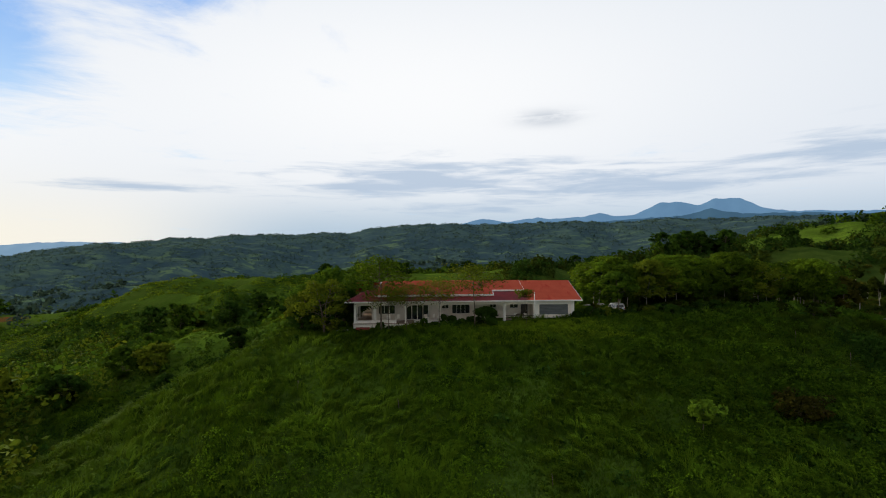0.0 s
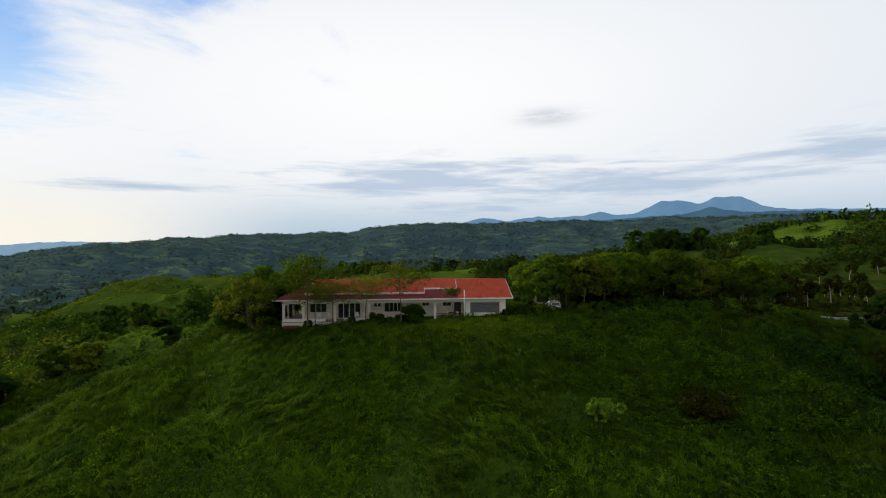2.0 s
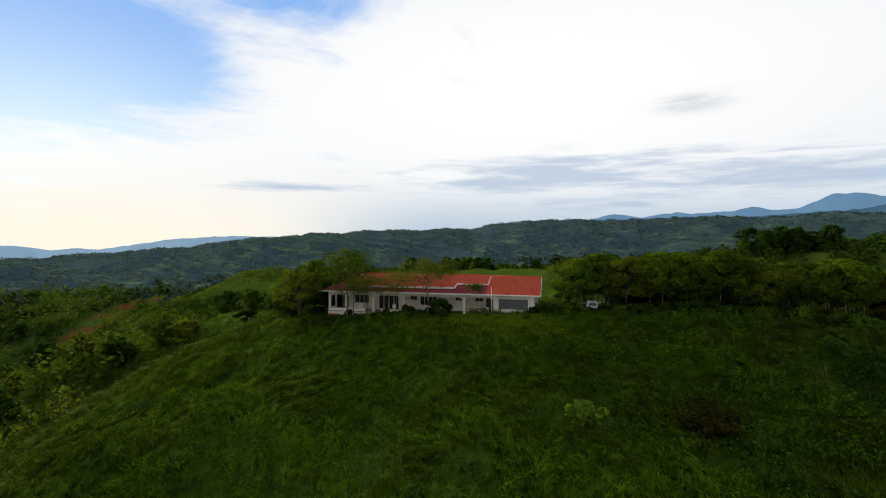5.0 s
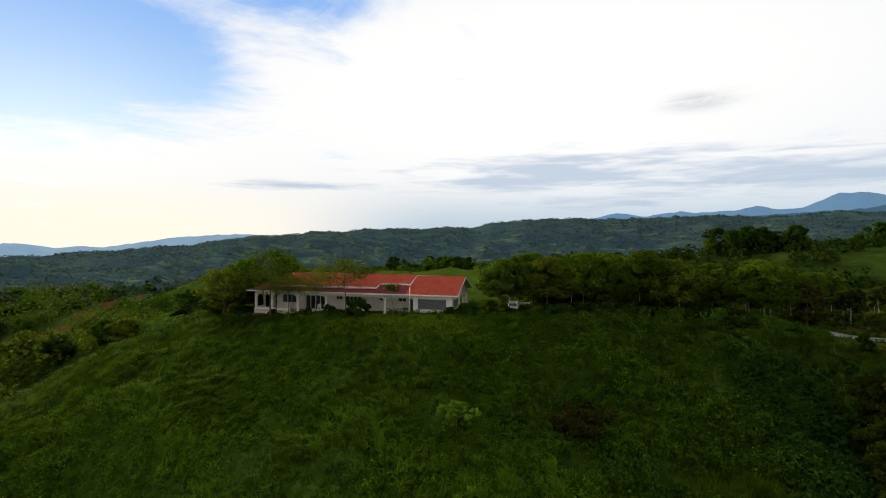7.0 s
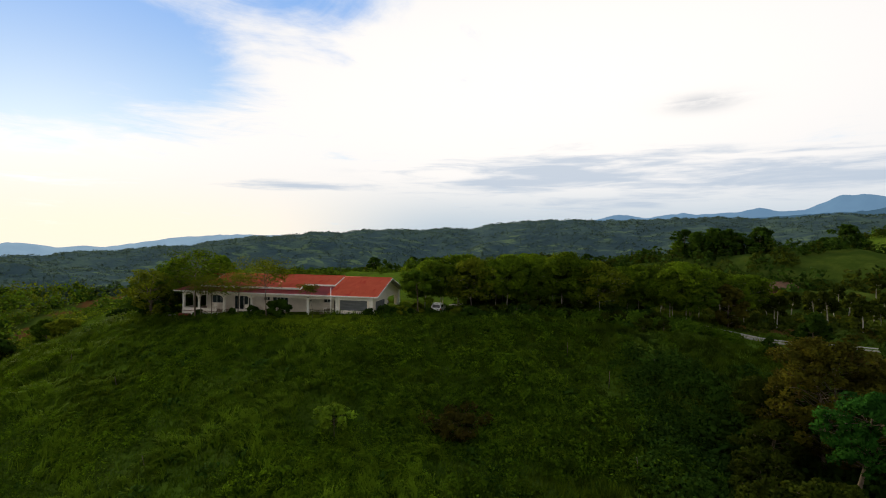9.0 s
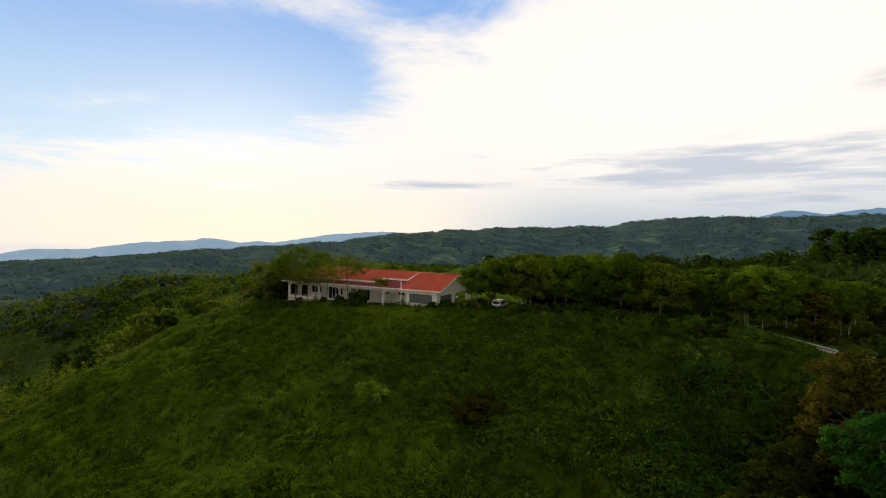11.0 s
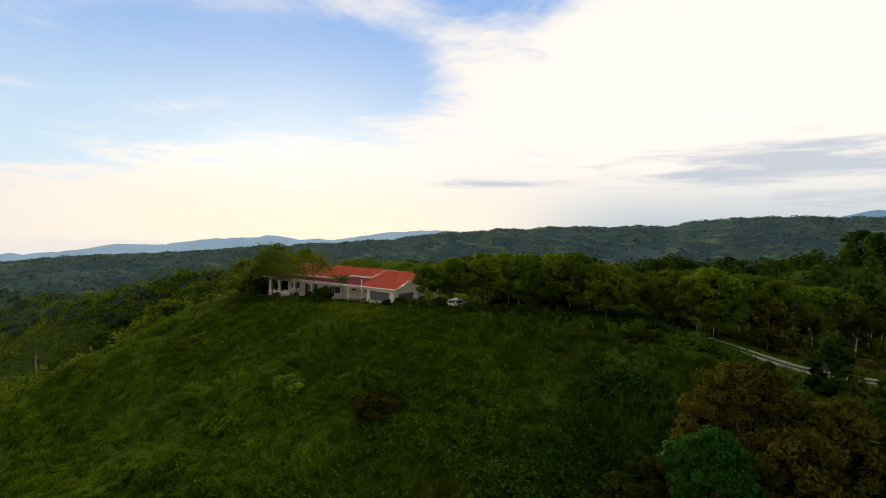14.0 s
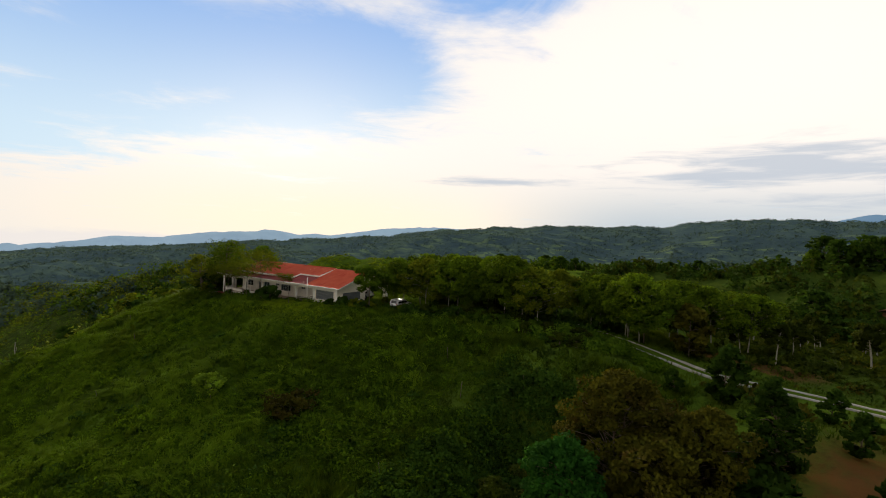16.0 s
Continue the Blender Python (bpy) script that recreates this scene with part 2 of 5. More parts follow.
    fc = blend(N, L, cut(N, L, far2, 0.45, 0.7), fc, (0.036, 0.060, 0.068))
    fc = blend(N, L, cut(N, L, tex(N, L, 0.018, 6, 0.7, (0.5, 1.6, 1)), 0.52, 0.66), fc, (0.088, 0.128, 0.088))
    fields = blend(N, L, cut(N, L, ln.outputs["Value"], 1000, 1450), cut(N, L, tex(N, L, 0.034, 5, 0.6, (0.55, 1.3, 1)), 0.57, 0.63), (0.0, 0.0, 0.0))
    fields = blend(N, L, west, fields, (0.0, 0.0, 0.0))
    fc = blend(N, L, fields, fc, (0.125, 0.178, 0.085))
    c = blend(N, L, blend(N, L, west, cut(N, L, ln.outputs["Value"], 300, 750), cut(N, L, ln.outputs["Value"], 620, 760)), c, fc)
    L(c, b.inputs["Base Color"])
    relief(N, L, b, fine, 0.6, 0.15)
    return m


def roof_material():
    m, N, L, b = shader("red_painted_metal_roof", 0.7)
    b.inputs["Specular IOR Level"].default_value = 0.08
    a, f2, f3 = tex(N, L, 0.5, 5, 0.6), tex(N, L, 5, 5, 0.7), tex(N, L, 1.6, 4, 0.6, (1, 0.12, 1))
    c = blend(N, L, cut(N, L, a, 0.35, 0.7), (0.50, 0.080, 0.038), (0.57, 0.105, 0.050))
    c = blend(N, L, cut(N, L, f3, 0.52, 0.75), c, (0.44, 0.038, 0.020))
    c = blend(N, L, cut(N, L, f2, 0.6, 0.85), c, (0.30, 0.05, 0.03))
    L(c, b.inputs["Base Color"])
    relief(N, L, b, f2, 0.15, 0.01)
    return m


def glass_material():
    m, N, L, b = shader("dark_window_glass", 0.08)
    n = tex(N, L, 1.3, 2)
    L(blend(N, L, cut(N, L, n, 0.3, 0.7), (0.012, 0.015, 0.018), (0.03, 0.035, 0.04)), b.inputs["Base Color"])
    b.inputs["Specular IOR Level"].default_value = 0.6
    return m


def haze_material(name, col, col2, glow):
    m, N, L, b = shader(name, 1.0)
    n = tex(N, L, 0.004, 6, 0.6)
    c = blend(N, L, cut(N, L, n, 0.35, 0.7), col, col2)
    # air haze is painted: the base goes nearly black, the blue glows
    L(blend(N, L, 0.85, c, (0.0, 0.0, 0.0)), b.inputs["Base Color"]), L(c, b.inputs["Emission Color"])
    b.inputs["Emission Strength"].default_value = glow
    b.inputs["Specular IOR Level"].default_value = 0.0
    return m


M_GROUND = ground_material()
M_ROOF = roof_material()
M_GLASS = glass_material()
M_ROOF_OLD = plain("weathered_maroon_metal_roof", (0.26, 0.030, 0.024), (0.17, 0.024, 0.020), 0.7, 0.6, bump=0.15)
M_WALL = plain("cream_painted_plaster", (0.88, 0.80, 0.67), (0.80, 0.72, 0.59), 0.6, 0.85, bump=0.15)
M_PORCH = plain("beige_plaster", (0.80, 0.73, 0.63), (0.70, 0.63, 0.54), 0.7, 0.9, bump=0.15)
M_WHITE = plain("white_painted_trim", (0.90, 0.86, 0.78), (0.82, 0.78, 0.70), 0.8, 0.6, bump=0.1)
M_FLOOR = plain("porch_tile", (0.34, 0.24, 0.18), (0.26, 0.18, 0.14), 1.2, 0.6)
M_FRAME = plain("dark_window_frame", (0.06, 0.05, 0.045), (0.04, 0.035, 0.03), 2, 0.5)
M_PANEL = plain("grey_garage_panel", (0.15, 0.16, 0.16), (0.10, 0.11, 0.115), 0.7, 0.6, stretch=(1, 1, 6))
M_CEIL = plain("porch_ceiling_boards", (0.42, 0.38, 0.32), (0.34, 0.30, 0.25), 1.5, 0.8)
M_BARK = plain("grey_brown_bark", (0.17, 0.13, 0.09), (0.10, 0.075, 0.05), 3, 0.95, bump=0.6, dist=0.03, stretch=(1, 1, 0.25))
M_PALE = plain("pale_bark", (0.36, 0.33, 0.27), (0.22, 0.20, 0.16), 3, 0.95, bump=0.5, dist=0.03, stretch=(1, 1, 0.3))
M_CONCRETE = plain("weathered_concrete", (0.40, 0.36, 0.29), (0.28, 0.25, 0.19), 0.6, 0.9, bump=0.3)
M_SOIL = plain("red_earth", (0.15, 0.07, 0.03), (0.10, 0.06, 0.03), 0.5, 0.95, bump=0.5, dist=0.05)
M_CARPAINT = plain("white_car_paint", (0.80, 0.80, 0.80), (0.74, 0.74, 0.73), 1.0, 0.25, bump=0.0)
M_RUBBER = plain("black_rubber", (0.02, 0.02, 0.02), (0.03, 0.03, 0.03), 4, 0.8)
M_RIM = plain("silver_rim", (0.55, 0.55, 0.56), (0.42, 0.42, 0.43), 4, 0.35, 0.8)
M_RED = plain("red_plastic", (0.26, 0.035, 0.025), (0.19, 0.028, 0.02), 2, 0.5)
M_LAMP = plain("red_lamp_glass", (0.45, 0.02, 0.02), (0.35, 0.02, 0.02), 4, 0.2)
M_LEAF = foliage("leaves_mid_green", (0.022, 0.050, 0.008), (0.075, 0.125, 0.016))
M_GROVE = foliage("leaves_fresh_green", (0.034, 0.068, 0.008), (0.108, 0.164, 0.017), None, 0.2, 0.55)
M_SCRUB = foliage("scrub_green", (0.050, 0.074, 0.011), (0.112, 0.140, 0.020), None, 0.1, 0.7)
M_LEAF_Y = foliage("leaves_yellow_green", (0.050, 0.075, 0.008), (0.130, 0.150, 0.022))
M_LEAF_D = foliage("leaves_dark_green", (0.012, 0.030, 0.008), (0.034, 0.066, 0.014))
M_LEAF_B = foliage("leaves_olive_brown", (0.033, 0.034, 0.008), (0.090, 0.082, 0.017), (0.122, 0.070, 0.020))
M_LEAF_R = foliage("leaves_dull_rust", (0.020, 0.021, 0.006), (0.050, 0.044, 0.011), (0.078, 0.042, 0.014))
M_LEAF_E = foliage("leaves_emerald", (0.008, 0.036, 0.010), (0.022, 0.078, 0.020))
M_LEAF_P = foliage("leaves_pale_green", (0.080, 0.150, 0.018), (0.185, 0.280, 0.042))
M_GRASS = foliage("tall_grass", (0.034, 0.063, 0.005), (0.056, 0.096, 0.008), (0.088, 0.126, 0.011), 0.16, 0.55)
# olive tone carries the east flank's shade in the grass colour
M_GRASS_E = foliage("shade_olive_grass", (0.031, 0.051, 0.005), (0.052, 0.080, 0.008), (0.066, 0.094, 0.010), 0.14, 0.6)
M_TUFT = foliage("arching_grass_blades", (0.052, 0.087, 0.008), (0.086, 0.130, 0.012), None, 0.1, 0.3)
M_WEED = foliage("broad_leaf_weeds", (0.033, 0.064, 0.006), (0.060, 0.106, 0.010), None, 0.2, 0.6)
M_WEED_P = foliage("bright_weeds", (0.052, 0.098, 0.008), (0.084, 0.142, 0.012), None, 0.25)
M_LEAF_O = foliage("leaves_dark_olive", (0.016, 0.026, 0.005), (0.044, 0.058, 0.010), None, 0.1)
M_LAWN = foliage("short_lawn_grass", (0.078, 0.116, 0.010), (0.140, 0.192, 0.016), None, 0.3, 0.35)
# distance haze painted into the leaf colours of the far woods
M_FARWOOD = foliage("hazed_tree_canopy", (0.024, 0.042, 0.078), (0.044, 0.070, 0.092), None, 0.01, 0.2)
M_FARBLUE = foliage("hazed_far_canopy", (0.040, 0.066, 0.128), (0.056, 0.090, 0.150), None, 0.012, 0.3)
# blue of the hazy air, put into these as glowing colour
M_MOUNT = haze_material("haze_blue_mountains", (0.120, 0.225, 0.350), (0.135, 0.250, 0.380), 1.0)
M_MOUND = haze_material("haze_blue_mound", (0.050, 0.105, 0.160), (0.060, 0.125, 0.185), 1.0)
M_PALEHILL = haze_material("haze_pale_hills", (0.200, 0.310, 0.420), (0.240, 0.360, 0.470), 1.0)

# ---------------------------------------------------------------- building helpers


def grid_noise(x, y, seed=0):
    """Smooth value noise, -1 to 1, over arrays."""
    xi, yi = np.floor(x).astype(np.int64), np.floor(y).astype(np.int64)
    fx, fy = x - xi, y - yi
    fx, fy = fx * fx * (3 - 2 * fx), fy * fy * (3 - 2 * fy)

    def h(a, b):
        n = (a * 374761393 + b * 668265263 + seed * 1442695041) & 0x7FFFFFFF
        n = ((n ^ (n >> 13)) * 1274126177) & 0x7FFFFFFF
        return ((n ^ (n >> 16)) & 0xFFFF) / 32767.5 - 1

    return (h(xi, yi) * (1 - fx) + h(xi + 1, yi) * fx) * (1 - fy) + (h(xi, yi + 1) * (1 - fx) + h(xi + 1, yi + 1) * fx) * fy


def fbm(x, y, seed=0, octaves=4):
    return sum(grid_noise(x * 2 ** i + 7.3 * i, y * 2 ** i - 3.1 * i, seed + i) * 0.5 ** i for i in range(octaves))


def sstep(a, b, v):
    t = np.clip((v - a) / (b - a), 0, 1)
    return t * t * (3 - 2 * t)


def smax(a, b, k):
    return 0.5 * (a + b + np.sqrt((a - b) ** 2 + k * k))


def along(x, y, pts):
    """Distance to a bent line, and the height that it carries there."""
    best = np.full(np.shape(x), 1e9)
    height = np.zeros(np.shape(x))
    for (x0, y0, z0), (x1, y1, z1) in zip(pts, pts[1:]):
        dx, dy = x1 - x0, y1 - y0
        t = np.clip(((x - x0) * dx + (y - y0) * dy) / (dx * dx + dy * dy), 0, 1)
        d = np.hypot(x - x0 - t * dx, y - y0 - t * dy)
        height = np.where(d < best, z0 + t * (z1 - z0), height)
        best = np.minimum(best, d)
    return best, height


def cone(x, y, pts, radius, slope, soft):
    d, z = along(x, y, pts)
    d = d - radius - soft * 0.6
    return z - slope * 0.5 * (np.sqrt(d * d + soft * soft) + d)


def bump_at(x, y, cx, cy, sx, sy, h):
    return h * np.exp(-((x - cx) / sx) ** 2 - ((y - cy) / sy) ** 2)


# the lane's middle line
LANE = [(22, 76, 0), (31, 79.0, 0), (39, 76.0, 0), (45.5, 72.2, 0), (50, 69.9, 0), (54, 67.9, 0), (58, 66.8, 0), (61.3, 66.0, 0), (64.8, 66.0, 0), (68, 65.6, 0), (71.5, 64.9, 0), (76, 64.8, 0), (82, 65.5, 0), (100, 68.5, 0), (125, 74, 0)]


def land(x, y):
    """The height of the ground, for numbers or arrays."""
    x, y = np.asarray(x, float), np.asarray(y, float)
    r = np.hypot(x - 20, y - 30)
    az = np.degrees(np.arctan2(-(x - 20), y - 0.0))
    base = -24 + 16 * sstep(35, 110, y) - 12 * sstep(25, 170, -x)
    base = base + bump_at(x, y, -75, 140, 48, 26, 9) + bump_at(x, y, 60, 150, 70, 30, 9.5) + bump_at(x, y, -10, 190, 60, 50, 5)
    base = base + bump_at(x, y, 200, 260, 90, 110, 23) + bump_at(x, y, 120, 120, 45, 45, 9) + bump_at(x, y, 300, 180, 120, 100, 20)
    base = base + (1.6 * fbm(x / 38, y / 38, 3) + 1.1 * fbm(x / 10, y / 17, 13, 2) + 3.0 * fbm(x / 120, y / 120, 9, 3)) * sstep(50, 130, r)
    fold = 1 - np.abs(fbm((x + 0.5 * y) / 34, (y - 0.3 * x) / 15, 83, 2))
    base = base + (4.2 * fold + 0.9 * fbm(x / 7, y / 5, 85, 2)) * np.exp(-((x + 74) / 44) ** 2 - ((y - 135) / 30) ** 2)
    base = base - 55 * sstep(240, 620, r) * (1 - 0.55 * sstep(-20, -45, az))
    base = base - 38 * sstep(36, 230, -x) * (1 - sstep(60, 165, y))
    # the long wooded ridge that closes the valley
    el = np.interp(az, (-30, -14, -5, 5.5, 7.2, 9.2, 12, 21, 30, 34, 42, 50, 58, 67, 72, 80), (2.72, 2.72, 2.66, 2.62, 2.42, 1.98, 1.75, 1.32, 1.02, 0.6, -0.3, -1.1, -1.68, -2.35, -2.6, -3.1))
    crest = 5.5 + 1500 * np.tan(np.radians(el)) + 5 * fbm(az / 3, az * 0 + 2.2, 21, 4) + 2.2 * fbm(az * 2.3, az * 0 + 0.7, 23, 3)
    rise = sstep(560, 1500, r) ** 1.25
    gully = (26 * fbm(x / 260, y / 210, 31, 4) + 20 * (0.25 - np.abs(fbm(x / 190, y / 120, 33, 3)))) * sstep(520, 850, r) * (1 - sstep(900, 1400, r))
    base = base * (1 - rise) + crest * rise + gully - 220 * sstep(1520, 2600, r)
    # the house's hill, the spur beside it, the bench that carries the lane
    top = cone(x, y, [(-9, 65, -0.35), (6, 65.7, 0.35), (17, 66.3, 0.85), (24, 67.0, 0.45), (33, 68.5, 1.1), (46, 71, 0.4)], 8.3, 0.44, 3.2)
    reach, _ = along(x, y, [(-9, 65, 0), (24, 67.0, 0), (46, 71, 0)])
    top = top - 0.006 * np.maximum(reach - 21, 0) ** 2
    spur = cone(x, y, [(-12, 66, -0.4), (-25, 71, -1.4), (-37, 71, -3.5), (-52, 70.5, -7.5), (-66, 72, -11.5), (-100, 74, -26)], 1.2, 0.50, 2.6)
    bench = cone(x, y, [(50, 76, -0.7), (62, 75, -1.0), (110, 78, -1.0)], 12, 0.24, 3)
    h = smax(smax(smax(base, spur, 2.5), bench, 1.5), top, 0.8)
    d, _ = along(x, y, [(49, 57, 0), (53.5, 47, 0), (56, 40, 0), (54, 22, 0)])
    h = h - 4.2 * np.exp(-(d / 6.5) ** 2) * (1 - sstep(48, 58, y))
    d, _ = along(x, y, [(-21, 64.5, 0), (-33, 60.5, 0), (-45, 55, 0), (-62, 45, 0)])
    h = h - 2.3 * np.exp(-(d / 4.2) ** 2) * sstep(19, 28, -x)
    near = 1 - sstep(90, 160, r)
    flat = 1 - sstep(0, 6, np.maximum(np.abs(x - 3) - 17, np.abs(y - 65) - 6.2))
    flat = np.maximum(flat, 1 - sstep(1.4, 4.0, along(x, y, LANE)[0]))
    return h + near * (1 - flat) * (0.5 * fbm(x / 4.5, y / 4.5, 5, 4) + 0.4 * fbm(x / 11, y / 11, 15, 2) + 0.14 * fbm(x / 1.3, y / 1.3, 8, 2))


def ground_z(x, y):
    return float(land(np.array([float(x)]), np.array([float(y)]))[0])


def raw_mesh(name, verts, faces, mat, smooth=False, facing=None):
    me = bpy.data.meshes.new(name)
    verts, faces = np.asarray(verts, np.float32), np.asarray(faces, np.int32)
    n, k = faces.shape
    me.vertices.add(len(verts)), me.loops.add(n * k), me.polygons.add(n)
    me.vertices.foreach_set("co", verts.ravel())
    me.loops.foreach_set("vertex_index", faces.ravel())
    me.polygons.foreach_set("loop_start", np.arange(0, n * k, k, dtype=np.int32))
    if smooth:
        me.polygons.foreach_set("use_smooth", np.ones(n, bool))
    me.update(calc_edges=True)
    if facing is not None:
        facing = facing / (np.linalg.norm(facing, axis=1)[:, None] + 1e-9)
        me.attributes.new("facing", "FLOAT_VECTOR", "POINT").data.foreach_set("vector", facing.astype(np.float32).ravel())
    me.materials.append(mat)
    return me


def part(name, data, material, parent, label="", at=None):
    """Links a bmesh (or a mesh) as one mesh object under a thing or part."""
    if isinstance(data, bmesh.types.BMesh):
        me = bpy.data.meshes.new(name)
        data.to_mesh(me)
        data.free()
        me.materials.append(material)
    else:
        me = data
    ob = new(name, me)
    if parent is not None:
        ob.parent = parent
    if at is not None:
        ob.matrix_basis = at
    if label:
        ob["label"] = label
    return ob


def thing(name, at, label, category, group="", kind=""):
    ob = new(name)
    ob.matrix_basis = at
    ob.empty_display_size = 0.3
    return tagged(ob, label, category, group, kind)


def box(x0, y0, z0, x1, y1, z1, bevel=0.0, bm=None):
    bm = bm or bmesh.new()
    m = Matrix.Translation(((x0 + x1) / 2, (y0 + y1) / 2, (z0 + z1) / 2)) @ Matrix.Diagonal((x1 - x0, y1 - y0, z1 - z0, 1))
    v = bmesh.ops.create_cube(bm, size=1, matrix=m)["verts"]
    if bevel:
        es = list({e for a in v for e in a.link_edges})
        bmesh.ops.bevel(bm, geom=es, offset=bevel, segments=1, affect="EDGES")
    return bm


def prism(outline, a, b, axis="y", bm=None):
    """An outline (pairs) pulled from a to b along an axis."""
    bm = bm or bmesh.new()

    def at(p, q):
        return {"y": (p[0], q, p[1]), "x": (q, p[0], p[1]), "z": (p[0], p[1], q)}[axis]

    lo, hi = [bm.verts.new(at(p, a)) for p in outline], [bm.verts.new(at(p, b)) for p in outline]
    bm.faces.new(lo), bm.faces.new(hi[::-1])
    for i in range(len(outline)):
        j = (i + 1) % len(outline)
        bm.faces.new((lo[j], lo[i], hi[i], hi[j]))
    bmesh.ops.recalc_face_normals(bm, faces=bm.faces)
    return bm


def tube(points, radii, sides=7, bm=None):
    """A tapered, bent tube through points."""
    bm = bm or bmesh.new()
    rings = []
    for i, (p, r) in enumerate(zip(points, radii)):
        a, b = Vector(points[max(i - 1, 0)]), Vector(points[min(i + 1, len(points) - 1)])
        q = (b - a).to_track_quat("Z", "Y")
        rings.append([bm.verts.new(Vector(p) + q @ Vector((r * math.cos(k * math.tau / sides), r * math.sin(k * math.tau / sides), 0))) for k in range(sides)])
    for u, w in zip(rings, rings[1:]):
        for k in range(sides):
            bm.faces.new((u[k], u[(k + 1) % sides], w[(k + 1) % sides], w[k]))
    bm.faces.new(rings[0][::-1]), bm.faces.new(rings[-1])
    for f in bm.faces:
        f.smooth = True
    return bm


def leaf_cards(centres, sizes, rng, flat=0.0, long=1.6):
    """One small bent leaf (two triangles) at each centre. flat: how far leaves lie level."""
    n = len(centres)
    d = rng.normal(size=(n, 3))
    d[:, 2] *= 1 - flat
    d /= np.linalg.norm(d, axis=1)[:, None]
    e = rng.normal(size=(n, 3))
    e[:, 2] *= 1 - flat
    e -= d * np.sum(d * e, 1)[:, None]
    e /= np.linalg.norm(e, axis=1)[:, None] + 1e-9
    s = np.asarray(sizes)[:, None] * 0.5
    nrm = np.cross(d, e) * s * 0.35
    v = np.stack([centres - d * s * long, centres + e * s + nrm, centres + d * s * long, centres - e * s + nrm], 1).reshape(-1, 3)
    i = np.arange(n)[:, None] * 4
    return v, np.concatenate([i + [0, 1, 2], i + [0, 2, 3]])

# ---------------------------------------------------------------- the land


def build_ground():
    n = 560
    rad = np.concatenate([np.arange(0.6, 95, 0.62), 95 * 1.028 ** np.arange(0, 121)])
    th = np.linspace(0, math.tau, n, endpoint=False)
    R, TH = np.meshgrid(rad, th, indexing="ij")
    X, Y = 24 + R * np.sin(TH), 48 + R * np.cos(TH)
    v = np.stack([X, Y, land(X, Y)], -1).reshape(-1, 3)
    v = np.vstack([v, [[24, 48, ground_z(24, 48)]]])
    i = np.arange(len(rad) - 1)[:, None] * n
    k = np.arange(n)[None, :]
    k2 = (k + 1) % n
    f = np.stack([i + k2, i + n + k2, i + n + k, i + k], -1).reshape(-1, 4)
    hub = np.array([[len(v) - 1, (q + 2) % n, q + 1, q] for q in range(0, n, 2)])
    ob = new("ground", raw_mesh("ground", v, np.vstack([f, hub]), M_GROUND, True))
    return tagged(ob, "rolling green hills with grass and forest around a hilltop house", "ground", kind="structure")


ground = build_ground()


def far_range(name, label, mat, dist, depth, az0, az1, profile, seed):
    """A distant range: a long ridge with two faces, by azimuth and elevation seen from the hill."""
    n = 220
    az = np.radians(np.linspace(az0, az1, n))
    top = np.array([profile(math.degrees(a)) for a in az]) + 0.05 * fbm(np.degrees(az) * 1.6, az * 0, seed, 5)
    rows = []
    for k, (dd, s) in enumerate(((-1, 0), (-0.66, 0.42), (-0.33, 0.78), (0, 1), (0.5, 0.5), (1, 0))):
        r = dist + depth * dd
        zt = 10 + dist * np.tan(np.radians(top))
        z = zt * s + (np.minimum(zt, 0) - 120) * (1 - s) + (14 * fbm(np.degrees(az), az * 0 + k, seed + 4, 4) if 0 < s < 1 else 0)
        rows.append(np.stack([30 - r * np.sin(az), 10 + r * np.cos(az), z], -1))
    v = np.concatenate(rows)
    f = [[k * n + i, k * n + i + 1, (k + 1) * n + i + 1, (k + 1) * n + i] for k in range(5) for i in range(n - 1)]
    return tagged(new(name, raw_mesh(name, v, f, mat, True)), label, "mountains", kind="structure")


def by_angle(angles, heights):
    return lambda a: float(np.interp(a, angles, heights))


far_range("backdrop_mountains", "flat-topped mountains far behind the ridge, glowing haze-blue", M_MOUNT, 4300, 280, -52, 0,
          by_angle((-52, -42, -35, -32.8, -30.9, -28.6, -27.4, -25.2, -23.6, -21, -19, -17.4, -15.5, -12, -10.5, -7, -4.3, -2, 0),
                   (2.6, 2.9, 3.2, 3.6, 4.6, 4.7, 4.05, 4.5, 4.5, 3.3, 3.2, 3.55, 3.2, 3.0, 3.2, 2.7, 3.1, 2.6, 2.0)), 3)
far_range("backdrop_mound", "wooded mound before the mountains, painted dark haze-blue", M_MOUND, 3300, 200, -46, -10,
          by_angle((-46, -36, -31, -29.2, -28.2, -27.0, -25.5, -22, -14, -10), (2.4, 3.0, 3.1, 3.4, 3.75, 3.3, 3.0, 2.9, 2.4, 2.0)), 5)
far_range("backdrop_hills", "hills low on the horizon, painted pale haze-blue", M_PALEHILL, 4400, 280, 26, 100,
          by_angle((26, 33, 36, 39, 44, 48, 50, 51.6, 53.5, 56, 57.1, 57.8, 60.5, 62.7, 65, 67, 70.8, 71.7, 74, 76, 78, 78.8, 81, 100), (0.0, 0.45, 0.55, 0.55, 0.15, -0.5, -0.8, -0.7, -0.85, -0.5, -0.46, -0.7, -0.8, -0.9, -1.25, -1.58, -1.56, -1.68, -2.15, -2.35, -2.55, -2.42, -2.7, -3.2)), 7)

# ---------------------------------------------------------------- the house

HOUSE = pose(-10.9, 59.7, 0, 0, 0, 2.6)
FLOOR, EAVE, RIDGE_V, RIDGE_Z, BACK_V = 0.1, 2.78, 5.0, 4.72, 10.6
PITCH = (RIDGE_Z - EAVE) / (RIDGE_V + 0.6)


